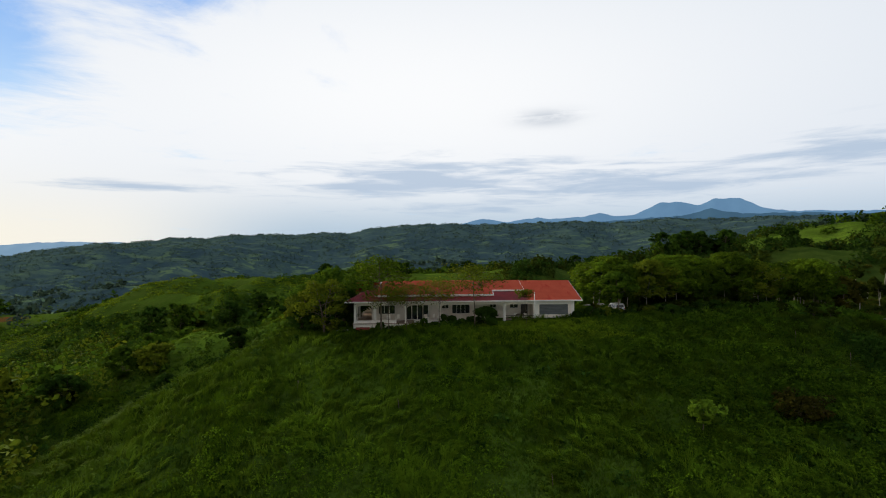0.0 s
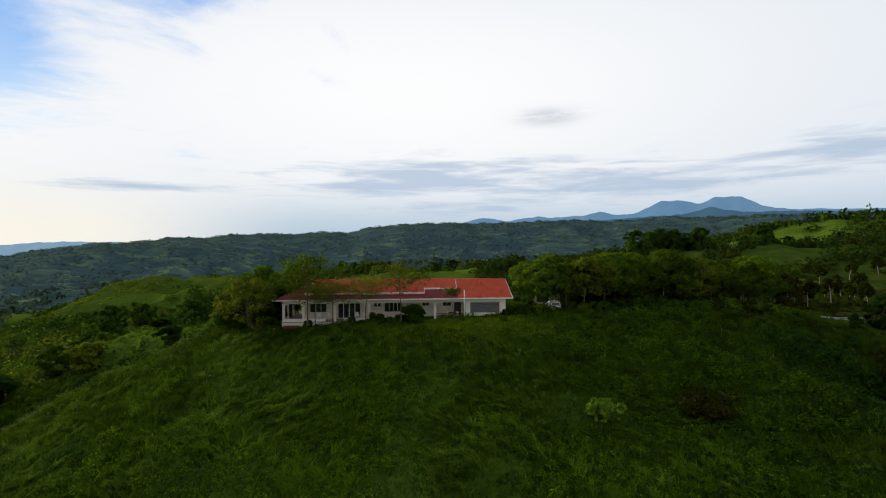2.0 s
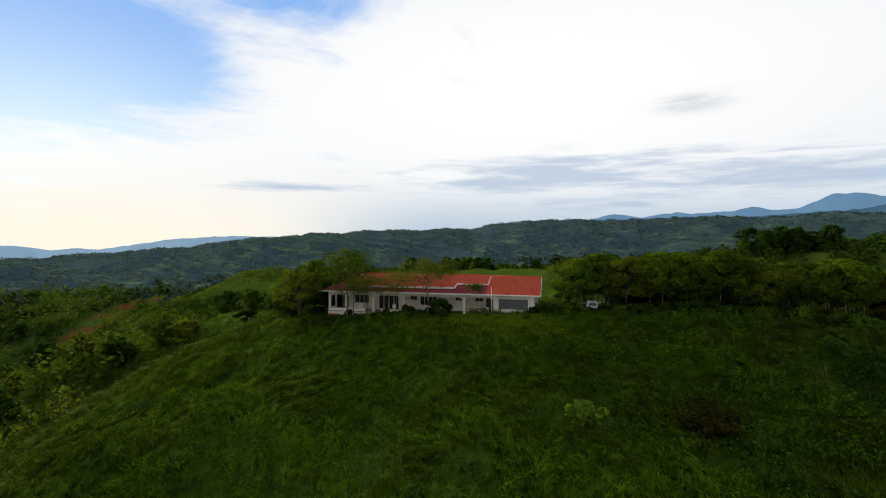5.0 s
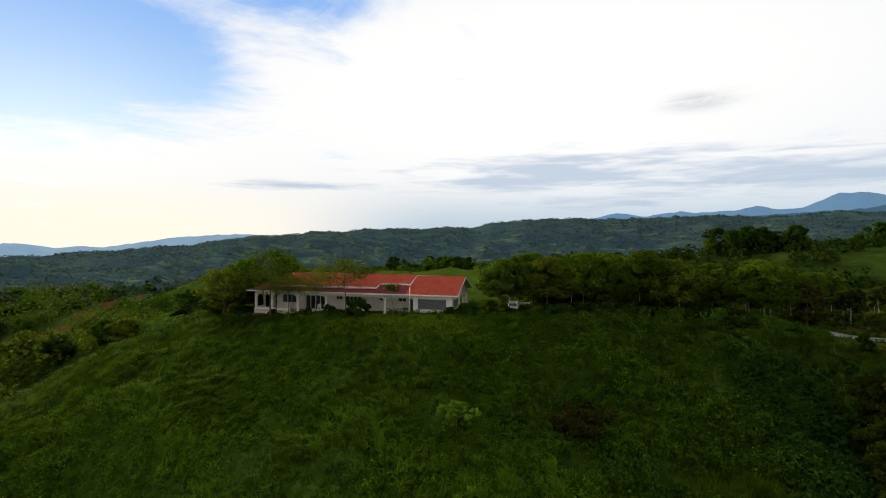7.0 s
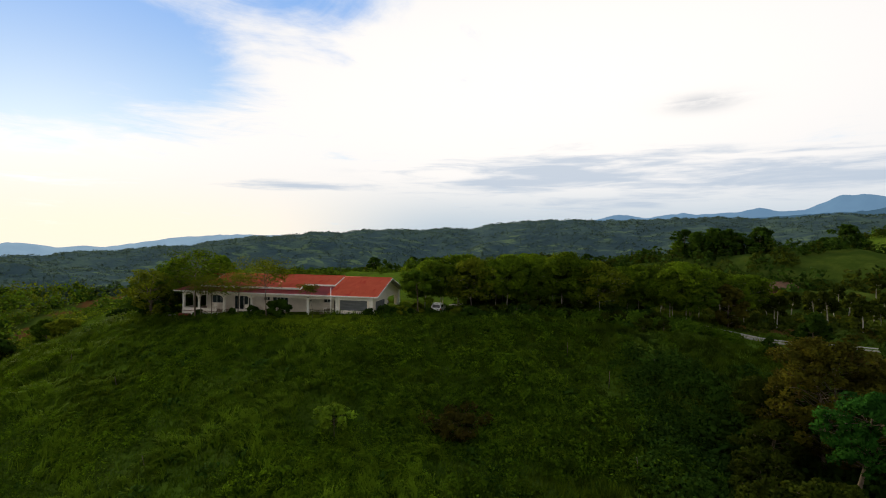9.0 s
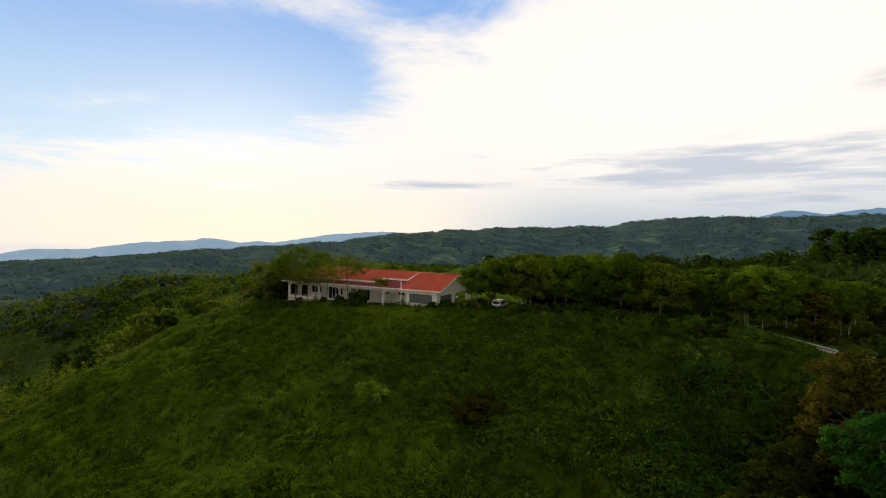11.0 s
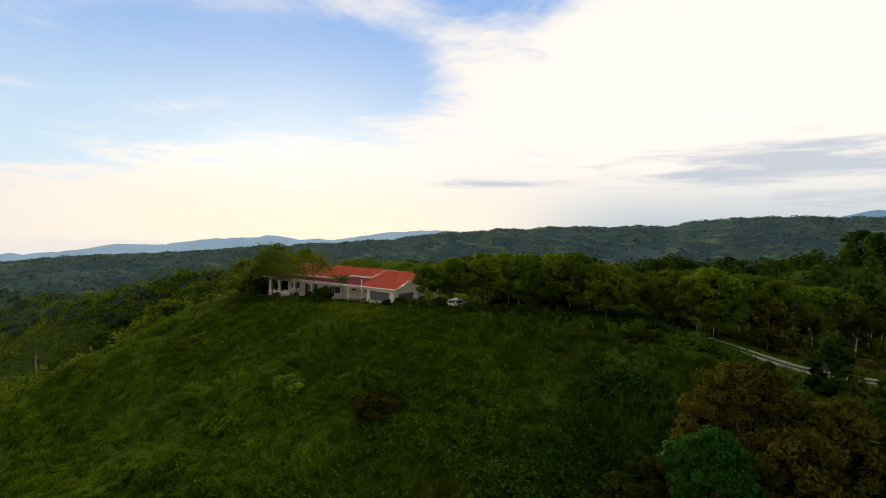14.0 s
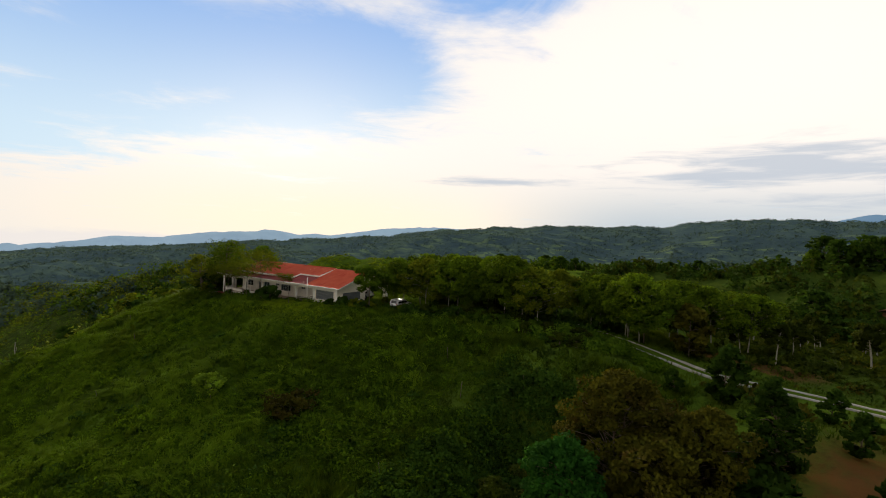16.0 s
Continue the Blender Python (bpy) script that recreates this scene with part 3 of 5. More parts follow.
def pierced(length, z0, z1, thick, holes):
    """A wall along x from 0, standing on y 0..thick, with rectangular holes (x0, x1, z0, z1)."""
    bm = bmesh.new()
    xs = sorted({0.0, length, *[h[0] for h in holes], *[h[1] for h in holes]})
    for a, b in zip(xs, xs[1:]):
        spans, z = [], z0
        for h in sorted([h for h in holes if h[0] < b - 1e-4 and h[1] > a + 1e-4], key=lambda h: h[2]):
            spans.append((z, h[2]))
            z = h[3]
        spans.append((z, z1))
        for c, d in spans:
            if d - c > 1e-3:
                box(a, 0, c, b, thick, d, bm=bm)
    bmesh.ops.remove_doubles(bm, verts=bm.verts, dist=0.0005)
    return bm


def arch_fill(x0, x1, z_spring, z_top, thick, bm, n=8):
    """The wall above an arched opening: flat on top, rounded at both shoulders."""
    w, h = x1 - x0, z_top - z_spring
    r = min(w * 0.5, 0.8)
    pts = [(x0, z_top)]
    pts += [(x0 + r - r * math.cos(a), z_spring + (h * 0.72) * math.sin(a)) for a in np.linspace(0, math.pi / 2, n)]
    pts += [(x1 - r + r * math.sin(a), z_spring + (h * 0.72) * math.cos(a)) for a in np.linspace(0, math.pi / 2, n)]
    pts += [(x1, z_top)]
    # split into vertical strips so that every face is convex
    low = pts[1:-1]
    for (xa, za), (xb, zb) in zip(low, low[1:]):
        if xb - xa > 1e-4:
            prism([(xa, za), (xb, zb), (xb, z_top), (xa, z_top)], 0, thick, "y", bm)
    return bm


def tiled_slope(u0, u1, v0, v1, z0, slope, left_cut=0.0, lift=0.0, mat=None):
    """Pressed-metal tile sheet: ribs run up the slope, a small step ends each course."""
    course, nu = 0.36, int((u1 - u0) / 0.12)
    rows = []
    v = v0
    while v < v1 - 1e-6:
        w = min(v + course, v1)
        rows += [(v, 0.022), (w - 0.004, 0.0)]
        v = w
    k = np.arange(nu + 1)
    verts = []
    for v, step in rows:
        ua = u0 + left_cut * (v - v0)
        us = ua + (u1 - ua) * k / nu
        rib = 0.014 * np.cos(us * math.tau / 0.24)
        verts.append(np.stack([us, np.full(nu + 1, v), z0 + lift + slope * (v - v0) + step + rib], -1))
    nr = len(rows)
    i, j = np.meshgrid(np.arange(nr - 1), np.arange(nu), indexing="ij")
    a = (i * (nu + 1) + j).ravel()
    f = np.stack([a, a + 1, a + nu + 2, a + nu + 1], -1)
    return raw_mesh("roof_sheet", np.concatenate(verts), f, mat or M_ROOF, True)


def window_unit(parent, x0, x1, z0, z1, y, panes, curtain=False, bars=True):
    w = part("window", box(x0 - 0.05, y - 0.03, z0 - 0.05, x1 + 0.05, y + 0.0, z0, 0.008), M_WHITE, parent)
    f = bmesh.new()
    for a, b, c, d in ((x0, x0 + 0.05, z0, z1), (x1 - 0.05, x1, z0, z1), (x0 + 0.05, x1 - 0.05, z0, z0 + 0.05), (x0 + 0.05, x1 - 0.05, z1 - 0.05, z1)):
        box(a, y + 0.03, c, b, y + 0.09, d, bm=f)
    part("window_frame", f, M_FRAME, w)
    step = (x1 - x0 - 0.1) / panes
    for i in range(panes):
        a = x0 + 0.05 + i * step
        part("pane", box(a, y + 0.055, z0 + 0.05, a + step, y + 0.065, z1 - 0.05), M_GLASS, w)
        if i:
            part("mullion", box(a - 0.025, y + 0.03, z0 + 0.05, a + 0.025, y + 0.1, z1 - 0.05), M_WHITE if bars else M_FRAME, w)
    return w


def build_house():
    h = thing("house", HOUSE, "long single-storey cream house with red metal roof on the hilltop", "house")
    wt = 0.18
    # foundation and porch floor
    part("foundation", box(0, 0, -1.6, 27.2, 10.0, FLOOR - 0.06), M_WHITE, h, "white plastered foundation skirt")
    part("porch_floor", box(-0.12, -0.15, FLOOR - 0.06, 22.3, 2.4, FLOOR), M_FLOOR, h, "red-brown tiled porch floor")
    # back wall of the porch
    holes = [(2.9, 4.9, 0.95, 2.15), (6.3, 9.2, FLOOR, 2.2), (10.9, 11.7, 1.55, 2.15), (12.2, 14.4, 0.9, 2.15), (17.0, 17.8, 1.6, 2.15), (19.6, 20.6, 1.55, 2.15), (21.0, 21.9, FLOOR, 2.15)]
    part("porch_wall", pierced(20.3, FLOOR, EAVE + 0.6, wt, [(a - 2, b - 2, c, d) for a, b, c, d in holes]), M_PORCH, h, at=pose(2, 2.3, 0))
    part("porch_floor", box(-0.12, 2.4, FLOOR - 0.06, 2.0, 9.9, FLOOR), M_FLOOR, h)
    part("porch_ceiling", box(0.1, 2.3, 2.6, 2.0, 9.9, 2.66), M_CEIL, h)
    for v in (4.6, 7.2, 9.6):
        part("column", box(0.05, v, FLOOR, 0.3, v + 0.25, 2.6, 0.02), M_WHITE, h)
    for a, b, c, d, n in ((2.9, 4.9, 0.95, 2.15, 3), (10.9, 11.7, 1.55, 2.15, 2), (12.2, 14.4, 0.9, 2.15, 4), (17.0, 17.8, 1.6, 2.15, 2), (19.6, 20.6, 1.55, 2.15, 2)):
        window_unit(h, a, b, c, d, 2.3, n)
    sliding = part("sliding_door", box(6.3, 2.36, FLOOR, 9.2, 2.44, FLOOR + 0.05), M_WHITE, h, "dark glazed sliding door with white frame")
    for i in range(4):
        a = 6.33 + i * 0.71
        part("pane", box(a + 0.06, 2.39, FLOOR + 0.1, a + 0.65, 2.4, 2.1), M_GLASS, sliding)
        part("stile", box(a, 2.35, FLOOR + 0.05, a + 0.06, 2.45, 2.19), M_WHITE, sliding)
    part("stile", box(9.12, 2.35, FLOOR + 0.05, 9.18, 2.45, 2.19), M_WHITE, sliding)
    part("top_rail", box(6.39, 2.36, 2.1, 9.12, 2.44, 2.19), M_WHITE, sliding)
    side = part("door", box(21.02, 2.38, FLOOR, 21.88, 2.43, 2.13), M_FRAME, h, "dark wooden side door")
    part("handle", box(21.75, 2.33, 1.05, 21.8, 2.38, 1.2, 0.008), M_RIM, side)
    # remaining walls
    part("left_wall", box(2.0, 2.48, FLOOR, 2.0 + wt, 9.9, EAVE), M_WALL, h)
    part("back_wall", pierced(27.0, FLOOR, EAVE, wt, [(5, 7, 1, 2.1), (12, 14, 1, 2.1), (18, 20, 1, 2.1), (22.7, 26.6, FLOOR, 2.3)]), M_WALL, h, at=pose(0, 9.9, 0))
    part("partition", box(22.12, 0.3, FLOOR, 22.3, 2.3, EAVE + 0.2), M_WALL, h)
    # porch columns and arched beam
    for u, w in ((0.05, 0.3), (2.45, 0.28), (6.25, 0.24), (10.35, 0.24), (18.35, 0.3)):
        col = part("column", box(u, 0.0, -0.9 if u < 1 else FLOOR - 0.3, u + w, 0.28, 2.34, 0.02), M_WHITE, h)
        part("capital", box(u - 0.04, -0.04, 2.22, u + w + 0.04, 0.32, 2.3, 0.01), M_WHITE, col)
        part("plinth", box(u - 0.04, -0.04, FLOOR, u + w + 0.04, 0.32, FLOOR + 0.14, 0.01), M_WHITE, col)
    back_col = part("column", box(0.05, 2.0, FLOOR, 0.3, 2.25, 2.34, 0.02), M_WHITE, h)
    part("capital", box(0.01, 1.96, 2.22, 0.34, 2.28, 2.3, 0.01), M_WHITE, back_col)
    beam = box(0.05, 0.04, 2.42, 22.4, 0.24, 2.66)
    for a, b in ((0.35, 2.45), (2.73, 6.25), (6.49, 10.35), (10.59, 18.35), (18.65, 22.4)):
        arch_fill(a, b, 1.85, 2.42, 0.2, beam)
    part("arched_beam", beam, M_WALL, h, "cream beam with rounded arch shoulders", at=pose(0, 0, 0))
    part("porch_ceiling", box(0.1, 0.24, 2.6, 22.2, 2.3, 2.66), M_CEIL, h)
    # low parapet with rail along the left half of the porch
    for a, b in ((0.35, 2.45), (2.73, 5.2), (7.4, 10.35)):
        wall = part("parapet", box(a, 0.05, FLOOR, b, 0.2, FLOOR + 0.3), M_WHITE, h)
        part("coping", box(a, 0.0, FLOOR + 0.3, b, 0.25, FLOOR + 0.36, 0.01), M_WHITE, wall)
    part("parapet", box(0.1, 0.3, FLOOR, 0.25, 1.95, FLOOR + 0.42), M_WHITE, h)
    for a, b in ((18.65, 22.3),):
        rail = part("railing", box(a, 0.1, FLOOR + 0.72, b, 0.15, FLOOR + 0.77), M_FRAME, h, "dark metal porch railing")
        part("bottom_rail", box(a, 0.1, FLOOR + 0.12, b, 0.15, FLOOR + 0.15), M_FRAME, rail)
        n = int((b - a) / 0.15)
        for i in range(n):
            x = a + (i + 0.5) * (b - a) / n
            part("baluster", box(x - 0.01, 0.115, FLOOR + 0.15, x + 0.01, 0.135, FLOOR + 0.72), M_FRAME, rail)
    part("parapet", box(18.65, 0.2, FLOOR, 22.28, 0.32, FLOOR + 0.42, 0.01), M_FLOOR, h, "low red-brown tiled parapet")
    # garage wing
    gl, gr = 22.3, 27.2
    part("garage_front", pierced(gr - gl, -0.4, EAVE, wt, [(0.55, 4.15, 0.95, 2.2)]), M_WALL, h, at=pose(gl, 0.0, 0))
    panel = part("garage_shutter", box(gl + 0.55, 0.08, 0.95, gl + 4.15, 0.12, 2.2), M_PANEL, h, "grey roll-down shutter in a wide opening")
    for i in range(8):
        z = 0.97 + i * 0.155
        part("slat", box(gl + 0.56, 0.06, z, gl + 4.14, 0.08, z + 0.14, 0.01), M_PANEL, panel)
    for u in (gl, gr - 0.42):
        pil = part("pilaster", box(u, -0.06, -0.5, u + 0.42, 0.0, 2.55, 0.01), M_WHITE, h)
    part("lintel", box(gl + 0.42, -0.05, 2.24, gr - 0.42, 0.0, 2.42, 0.01), M_WHITE, h)
    # right gable wall: a shutter, then an arched carport opening
    gable = pierced(9.9, -0.4, 2.4, wt, [(0.9, 4.3, 0.95, 2.05), (5.2, 9.2, -0.4, 2.4)])
    arch_fill(5.2, 9.2, 1.55, 2.4, wt, gable)
    prism([(0, 2.4), (9.9, 2.4), (9.9, EAVE + 0.05), (RIDGE_V, RIDGE_Z - 0.12), (0, EAVE + 0.05)], 0, wt, "y", gable)
    part("gable_wall", gable, M_WALL, h, at=pose(gr, 0.09, 0, 0, 0, 90))
    panel = part("garage_shutter", box(gr - 0.13, 1.0, 0.95, gr - 0.09, 4.4, 2.05), M_PANEL, h, "grey roll-down shutter in the gable wall")
    for i in range(7):
        z = 0.97 + i * 0.155
        part("slat", box(gr - 0.09, 1.01, z, gr - 0.07, 4.39, z + 0.14, 0.01), M_PANEL, panel)
    part("carport_wall", box(gl, 4.6, -0.3, gr - 0.2, 4.75, EAVE + 1.2), M_WALL, h)
    part("post", box(gr + 0.05, 9.6, -0.4, gr + 0.3, 9.85, EAVE, 0.015), M_WHITE, h)
    # roofs
    u0, u1 = -0.9, 28.0
    part("lower_roof", tiled_slope(u0, 21.36, -0.6, RIDGE_V, EAVE, PITCH, 0.75, mat=M_ROOF_OLD), M_ROOF, h, "weathered maroon pressed-metal tile roof sheet")
    part("garage_roof", tiled_slope(21.36, u1, -0.6, RIDGE_V, EAVE, PITCH), M_ROOF, h, "red pressed-metal tile roof sheet")
    back = tiled_slope(-u1, -u0, -BACK_V, -RIDGE_V, EAVE, (RIDGE_Z - EAVE) / (BACK_V - RIDGE_V))
    part("back_roof", back, M_ROOF, h, at=pose(0, 0, 0, 0, 0, 180))
    hip = bmesh.new()
    a = [hip.verts.new(p) for p in ((u0, -0.6, EAVE), (u0 + 0.75 * 5.6, RIDGE_V, RIDGE_Z), (u0, BACK_V, EAVE), (u0, -0.6, EAVE - 0.1), (u0, BACK_V, EAVE - 0.1))]
    hip.faces.new((a[0], a[1], a[2])), hip.faces.new((a[0], a[2], a[4], a[3]))
    part("hip_end", hip, M_ROOF_OLD, h)
    # soffit underside of the overhangs
    part("soffit", prism([(-0.55, EAVE - 0.07), (0.1, EAVE + 0.16), (RIDGE_V, RIDGE_Z - 0.09), (RIDGE_V, RIDGE_Z - 0.03), (-0.55, EAVE - 0.01)], 3.4, u1 - 0.02, "x"), M_CEIL, h)
    part("soffit", prism([(BACK_V - 0.05, EAVE - 0.07), (RIDGE_V, RIDGE_Z - 0.09), (RIDGE_V, RIDGE_Z - 0.03), (BACK_V - 0.05, EAVE - 0.01)], 3.4, u1 - 0.02, "x"), M_CEIL, h)
    part("soffit", box(u0 + 0.05, -0.52, EAVE - 0.09, 3.4, 2.3, EAVE - 0.05), M_CEIL, h)
    part("fascia", box(u0, -0.66, EAVE - 0.12, u1, -0.61, EAVE + 0.03, 0.006), M_WHITE, h)
    part("fascia", box(u0 - 0.05, -0.66, EAVE - 0.12, u0 - 0.004, BACK_V, EAVE + 0.03, 0.006), M_WHITE, h)
    part("barge_board", prism([(-0.62, EAVE - 0.12), (RIDGE_V, RIDGE_Z - 0.12), (RIDGE_V, RIDGE_Z - 0.01), (-0.62, EAVE - 0.005)], u1, u1 + 0.05, "x"), M_WHITE, h)
    part("barge_board", prism([(BACK_V + 0.02, EAVE - 0.12), (RIDGE_V, RIDGE_Z - 0.12), (RIDGE_V, RIDGE_Z - 0.01), (BACK_V + 0.02, EAVE - 0.005)], u1, u1 + 0.05, "x"), M_WHITE, h)
    part("ridge_cap", tube([(21.3, RIDGE_V, RIDGE_Z), (u1, RIDGE_V, RIDGE_Z)], [0.09, 0.09], 8), M_ROOF, h)
    # raised roof over the middle
    ua, ub, uc, lift, rv = 2.6, 17.2, 21.3, 0.34, 5.1
    up = PITCH - 0.065
    zf = lambda v: EAVE + PITCH * 1.05 + lift + up * (v - 0.45)
    part("upper_roof", tiled_slope(ua, ub, 0.45, rv, zf(0.45), up, 0.12), M_ROOF, h, "raised red pressed-metal roof sheet")
    part("upper_roof", tiled_slope(ub, uc, 1.85, rv, zf(1.85), up), M_ROOF, h)
    part("upper_back_roof", tiled_slope(-uc, -ua, -9.2, -rv, zf(rv) - up * (9.2 - rv), up), M_ROOF, h, at=pose(0, 0, 0, 0, 0, 180))
    part("upper_fascia", box(ua - 0.02, 0.40, zf(0.45) - 0.17, ub, 0.44, zf(0.45) + 0.02, 0.006), M_WHITE, h)
    part("upper_fascia", box(ub, 1.80, zf(1.85) - 0.17, uc, 1.84, zf(1.85) + 0.02, 0.006), M_WHITE, h)
    part("upper_barge_board", prism([(0.42, zf(0.42) - 0.17), (1.84, zf(1.84) - 0.17), (1.84, zf(1.84) - 0.005), (0.42, zf(0.42) - 0.005)], ub, ub + 0.05, "x"), M_WHITE, h)
    part("upper_barge_board", prism([(1.82, zf(1.82) - 0.17), (rv, zf(rv) - 0.17), (rv, zf(rv) - 0.01), (1.82, zf(1.82) - 0.005)], uc, uc + 0.05, "x"), M_WHITE, h)
    part("upper_barge_board", prism([(9.2, zf(rv) - up * (9.2 - rv) - 0.17), (rv, zf(rv) - 0.17), (rv, zf(rv) + 0.05), (9.2, zf(rv) - up * (9.2 - rv) + 0.05)], uc, uc + 0.05, "x"), M_WHITE, h)
    part("upper_wall", prism([(0.6, zf(0.6) - 0.3), (rv, zf(rv) - 0.3), (rv, zf(rv) - 0.03), (0.6, zf(0.6) - 0.03)], ua + 0.3, ub - 0.2, "x"), M_WALL, h)
    part("upper_wall", prism([(2.0, zf(2.0) - 0.3), (rv, zf(rv) - 0.3), (rv, zf(rv) - 0.03), (2.0, zf(2.0) - 0.03)], ub - 0.2, uc - 0.25, "x"), M_WALL, h)
    part("ridge_cap", tube([(ua + 0.55, rv, zf(rv)), (uc, rv, zf(rv))], [0.1, 0.1], 8), M_ROOF, h)
    return h


house = build_house()

# ---------------------------------------------------------------- trees


def make_tree(name, label, height, spread, leaf_mat, seed, bark=None, clumps=26, leaves=95, leaf=0.3, bare=0.35, dense=1.0, group="", flat=0.25, stems=1, category="tree", clump=0.34, stout=1.0):
    """A tree at the origin: tapered bent trunk with limbs, and a crown of leaf clumps at the limbs' ends."""
    rng = np.random.default_rng(seed)
    t = thing(name, Matrix(), label, category, group)
    bm = bmesh.new()
    tips = []
    for s in range(stems):
        lean = rng.uniform(-0.12, 0.12, 2) * height + (rng.uniform(-0.2, 0.2, 2) * height if stems > 1 else 0)
        base = np.array([rng.uniform(-0.15, 0.15) * (stems > 1), rng.uniform(-0.15, 0.15) * (stems > 1), -0.3])
        r0 = stout * (0.016 * height + 0.02) / stems ** 0.4
        pts = [base + np.array([lean[0] * k * k, lean[1] * k * k, height * 0.86 * k + 0.3 * k]) + np.append(rng.normal(size=2) * 0.05 * height * 0.3 * k, 0) for k in np.linspace(0, 1, 6)]
        tube(pts, [r0 * (1 - 0.8 * k) for k in np.linspace(0, 1, 6)], 7, bm)
        m = max(3, clumps // stems)
        for i in range(m):
            k = bare + (1 - bare) * (i + rng.uniform(0, 0.9)) / m
            j = k * 5
            a, fr = int(min(j, 4)), j - int(min(j, 4))
            p = pts[a] * (1 - fr) + pts[a + 1] * fr
            ang = i * 2.4 + rng.uniform(-0.6, 0.6)
            shape = math.sin(math.pi * min(max((k - bare) / (1 - bare) * 0.78 + 0.2, 0.05), 0.98))
            reach = spread * shape * rng.uniform(0.45, 1.0)
            end = p + np.array([math.cos(ang) * reach, math.sin(ang) * reach, reach * rng.uniform(0.1, 0.55)])
            mid = (p + end) / 2 + np.array([0, 0, reach * 0.08])
            if reach > 0.3:
                tube([p, mid, end], [r0 * 0.38 * (1.15 - k), r0 * 0.25 * (1.1 - k) + 0.006, 0.008], 4, bm)
            tips.append((end, rng.uniform(0.55, 1.05)))
            if rng.uniform() < 0.5:
                tips.append((mid * 0.4 + end * 0.6 + rng.normal(size=3) * 0.2, rng.uniform(0.4, 0.75)))
    part("trunk", bm, bark or M_BARK, t)
    cs, ss, fs = [], [], []
    cr = spread * clump
    heart = np.mean([c for c, _ in tips], 0) - np.array([0, 0, height * 0.12])
    for c, k in tips:
        n = int(leaves * k * dense)
        d = rng.normal(size=(n, 3))
        d /= np.linalg.norm(d, axis=1)[:, None]
        d *= (rng.uniform(0.25, 1, n) ** 0.45)[:, None] * cr * k * np.array([1.15, 1.15, 0.72])
        cs.append(c + d)
        fs.append(d / (cr * k) + 0.9 * (c - heart) / spread + np.array([0, 0, 0.35]))
        ss.append(rng.uniform(0.6, 1.3, n) * leaf)
    v, f = leaf_cards(np.concatenate(cs), np.concatenate(ss), rng, flat)
    part("crown", raw_mesh("crown", v, f, leaf_mat, facing=np.repeat(np.concatenate(fs), 4, 0)), leaf_mat, t)
    return t


def plant(ob, x, y, turn=0.0, s=1.0, sink=0.05, sz=None):
    c = copy_thing(ob, pose(x, y, ground_z(x, y) - sink, 0, 0, turn) @ Matrix.Diagonal((s, s, sz or s, 1)))
    c.matrix_basis = pose(x, y, ground_z(x, y) - sink, 0, 0, turn) @ Matrix.Diagonal((s, s, sz or s, 1))
    return c


def settle(ob, x, y, turn=0.0, s=1.0):
    ob.matrix_basis = pose(x, y, ground_z(x, y) - 0.05, 0, 0, turn) @ Matrix.Diagonal((s, s, s, 1))
    return ob


rng = np.random.default_rng(11)
# the grove beside the house
G = "grove beside the house"
grove = [make_tree("grove_tree", "leafy green tree with slim trunk in the grove", 7.2, 3.4, M_GROVE, 1, M_PALE, 58, 150, 0.17, 0.33, group=G, clump=0.26, stout=0.6),
         make_tree("grove_tree", "leafy green tree with slim trunk in the grove", 7.7, 3.6, M_GROVE, 2, M_PALE, 62, 150, 0.17, 0.38, group=G, clump=0.25, stout=0.6),
         make_tree("grove_tree", "yellow-green tree with pale trunk in the grove", 7.0, 3.3, M_LEAF_Y, 3, M_PALE, 54, 120, 0.16, 0.34, group=G, clump=0.26, stout=0.6),
         make_tree("grove_tree", "dark green tree with forked trunks in the grove", 6.6, 3.2, M_LEAF, 4, M_BARK, 54, 140, 0.17, 0.25, group=G, clump=0.26, stout=0.7, stems=2)]
spots = []
for i, x in enumerate(np.arange(21.5, 55, 2.1)):
    spots.append((x + rng.uniform(-0.5, 0.5), 66.6 + 0.03 * (x - 21) + rng.uniform(-0.8, 0.8), [0, 1, 0, 2, 1, 0, 3][i % 7]))
for i, x in enumerate(np.arange(22.5, 55, 2.6)):
    spots.append((x + rng.uniform(-0.7, 0.7), 70.5 + rng.uniform(-1.2, 1.2), [1, 0, 3, 2, 0][i % 5]))
for i, x in enumerate(np.arange(26, 56, 3.6)):
    spots.append((x + rng.uniform(-0.7, 0.7), 75.5 + rng.uniform(-1.5, 1.5), [0, 1, 3, 2][i % 4]))
for x, y, k in ((55.5, 75.5, 1), (58.5, 77.5, 0), (61.8, 79.5, 1), (56.0, 81.0, 3), (60.0, 84.0, 0), (51.5, 77.0, 3), (52.0, 82.0, 1)):
    spots.append((x, y, k))
spots.append((21.9, 61.4, 4))
grove.append(make_tree("grove_tree", "leafy green tree with dark trunk at the grove edge", 6.6, 2.1, M_LEAF, 6, M_BARK, 26, 95, 0.24, 0.5, group=G))
used = set()
for x, y, k in spots:
    if x > 44:
        y = max(y, float(np.interp(x, [p[0] for p in LANE], [p[1] for p in LANE])) + 1.7)
    if along(np.array(x), np.array(y), LANE)[0] < 1.5:
        continue
    s = rng.uniform(0.84, 1.14) * (1.0 - 0.004 * max(x - 40, 0))
    if k not in used:
        used.add(k)
        settle(grove[k], x, y, rng.uniform(0, 360), s)
    else:
        plant(grove[k], x, y, rng.uniform(0, 360), s)

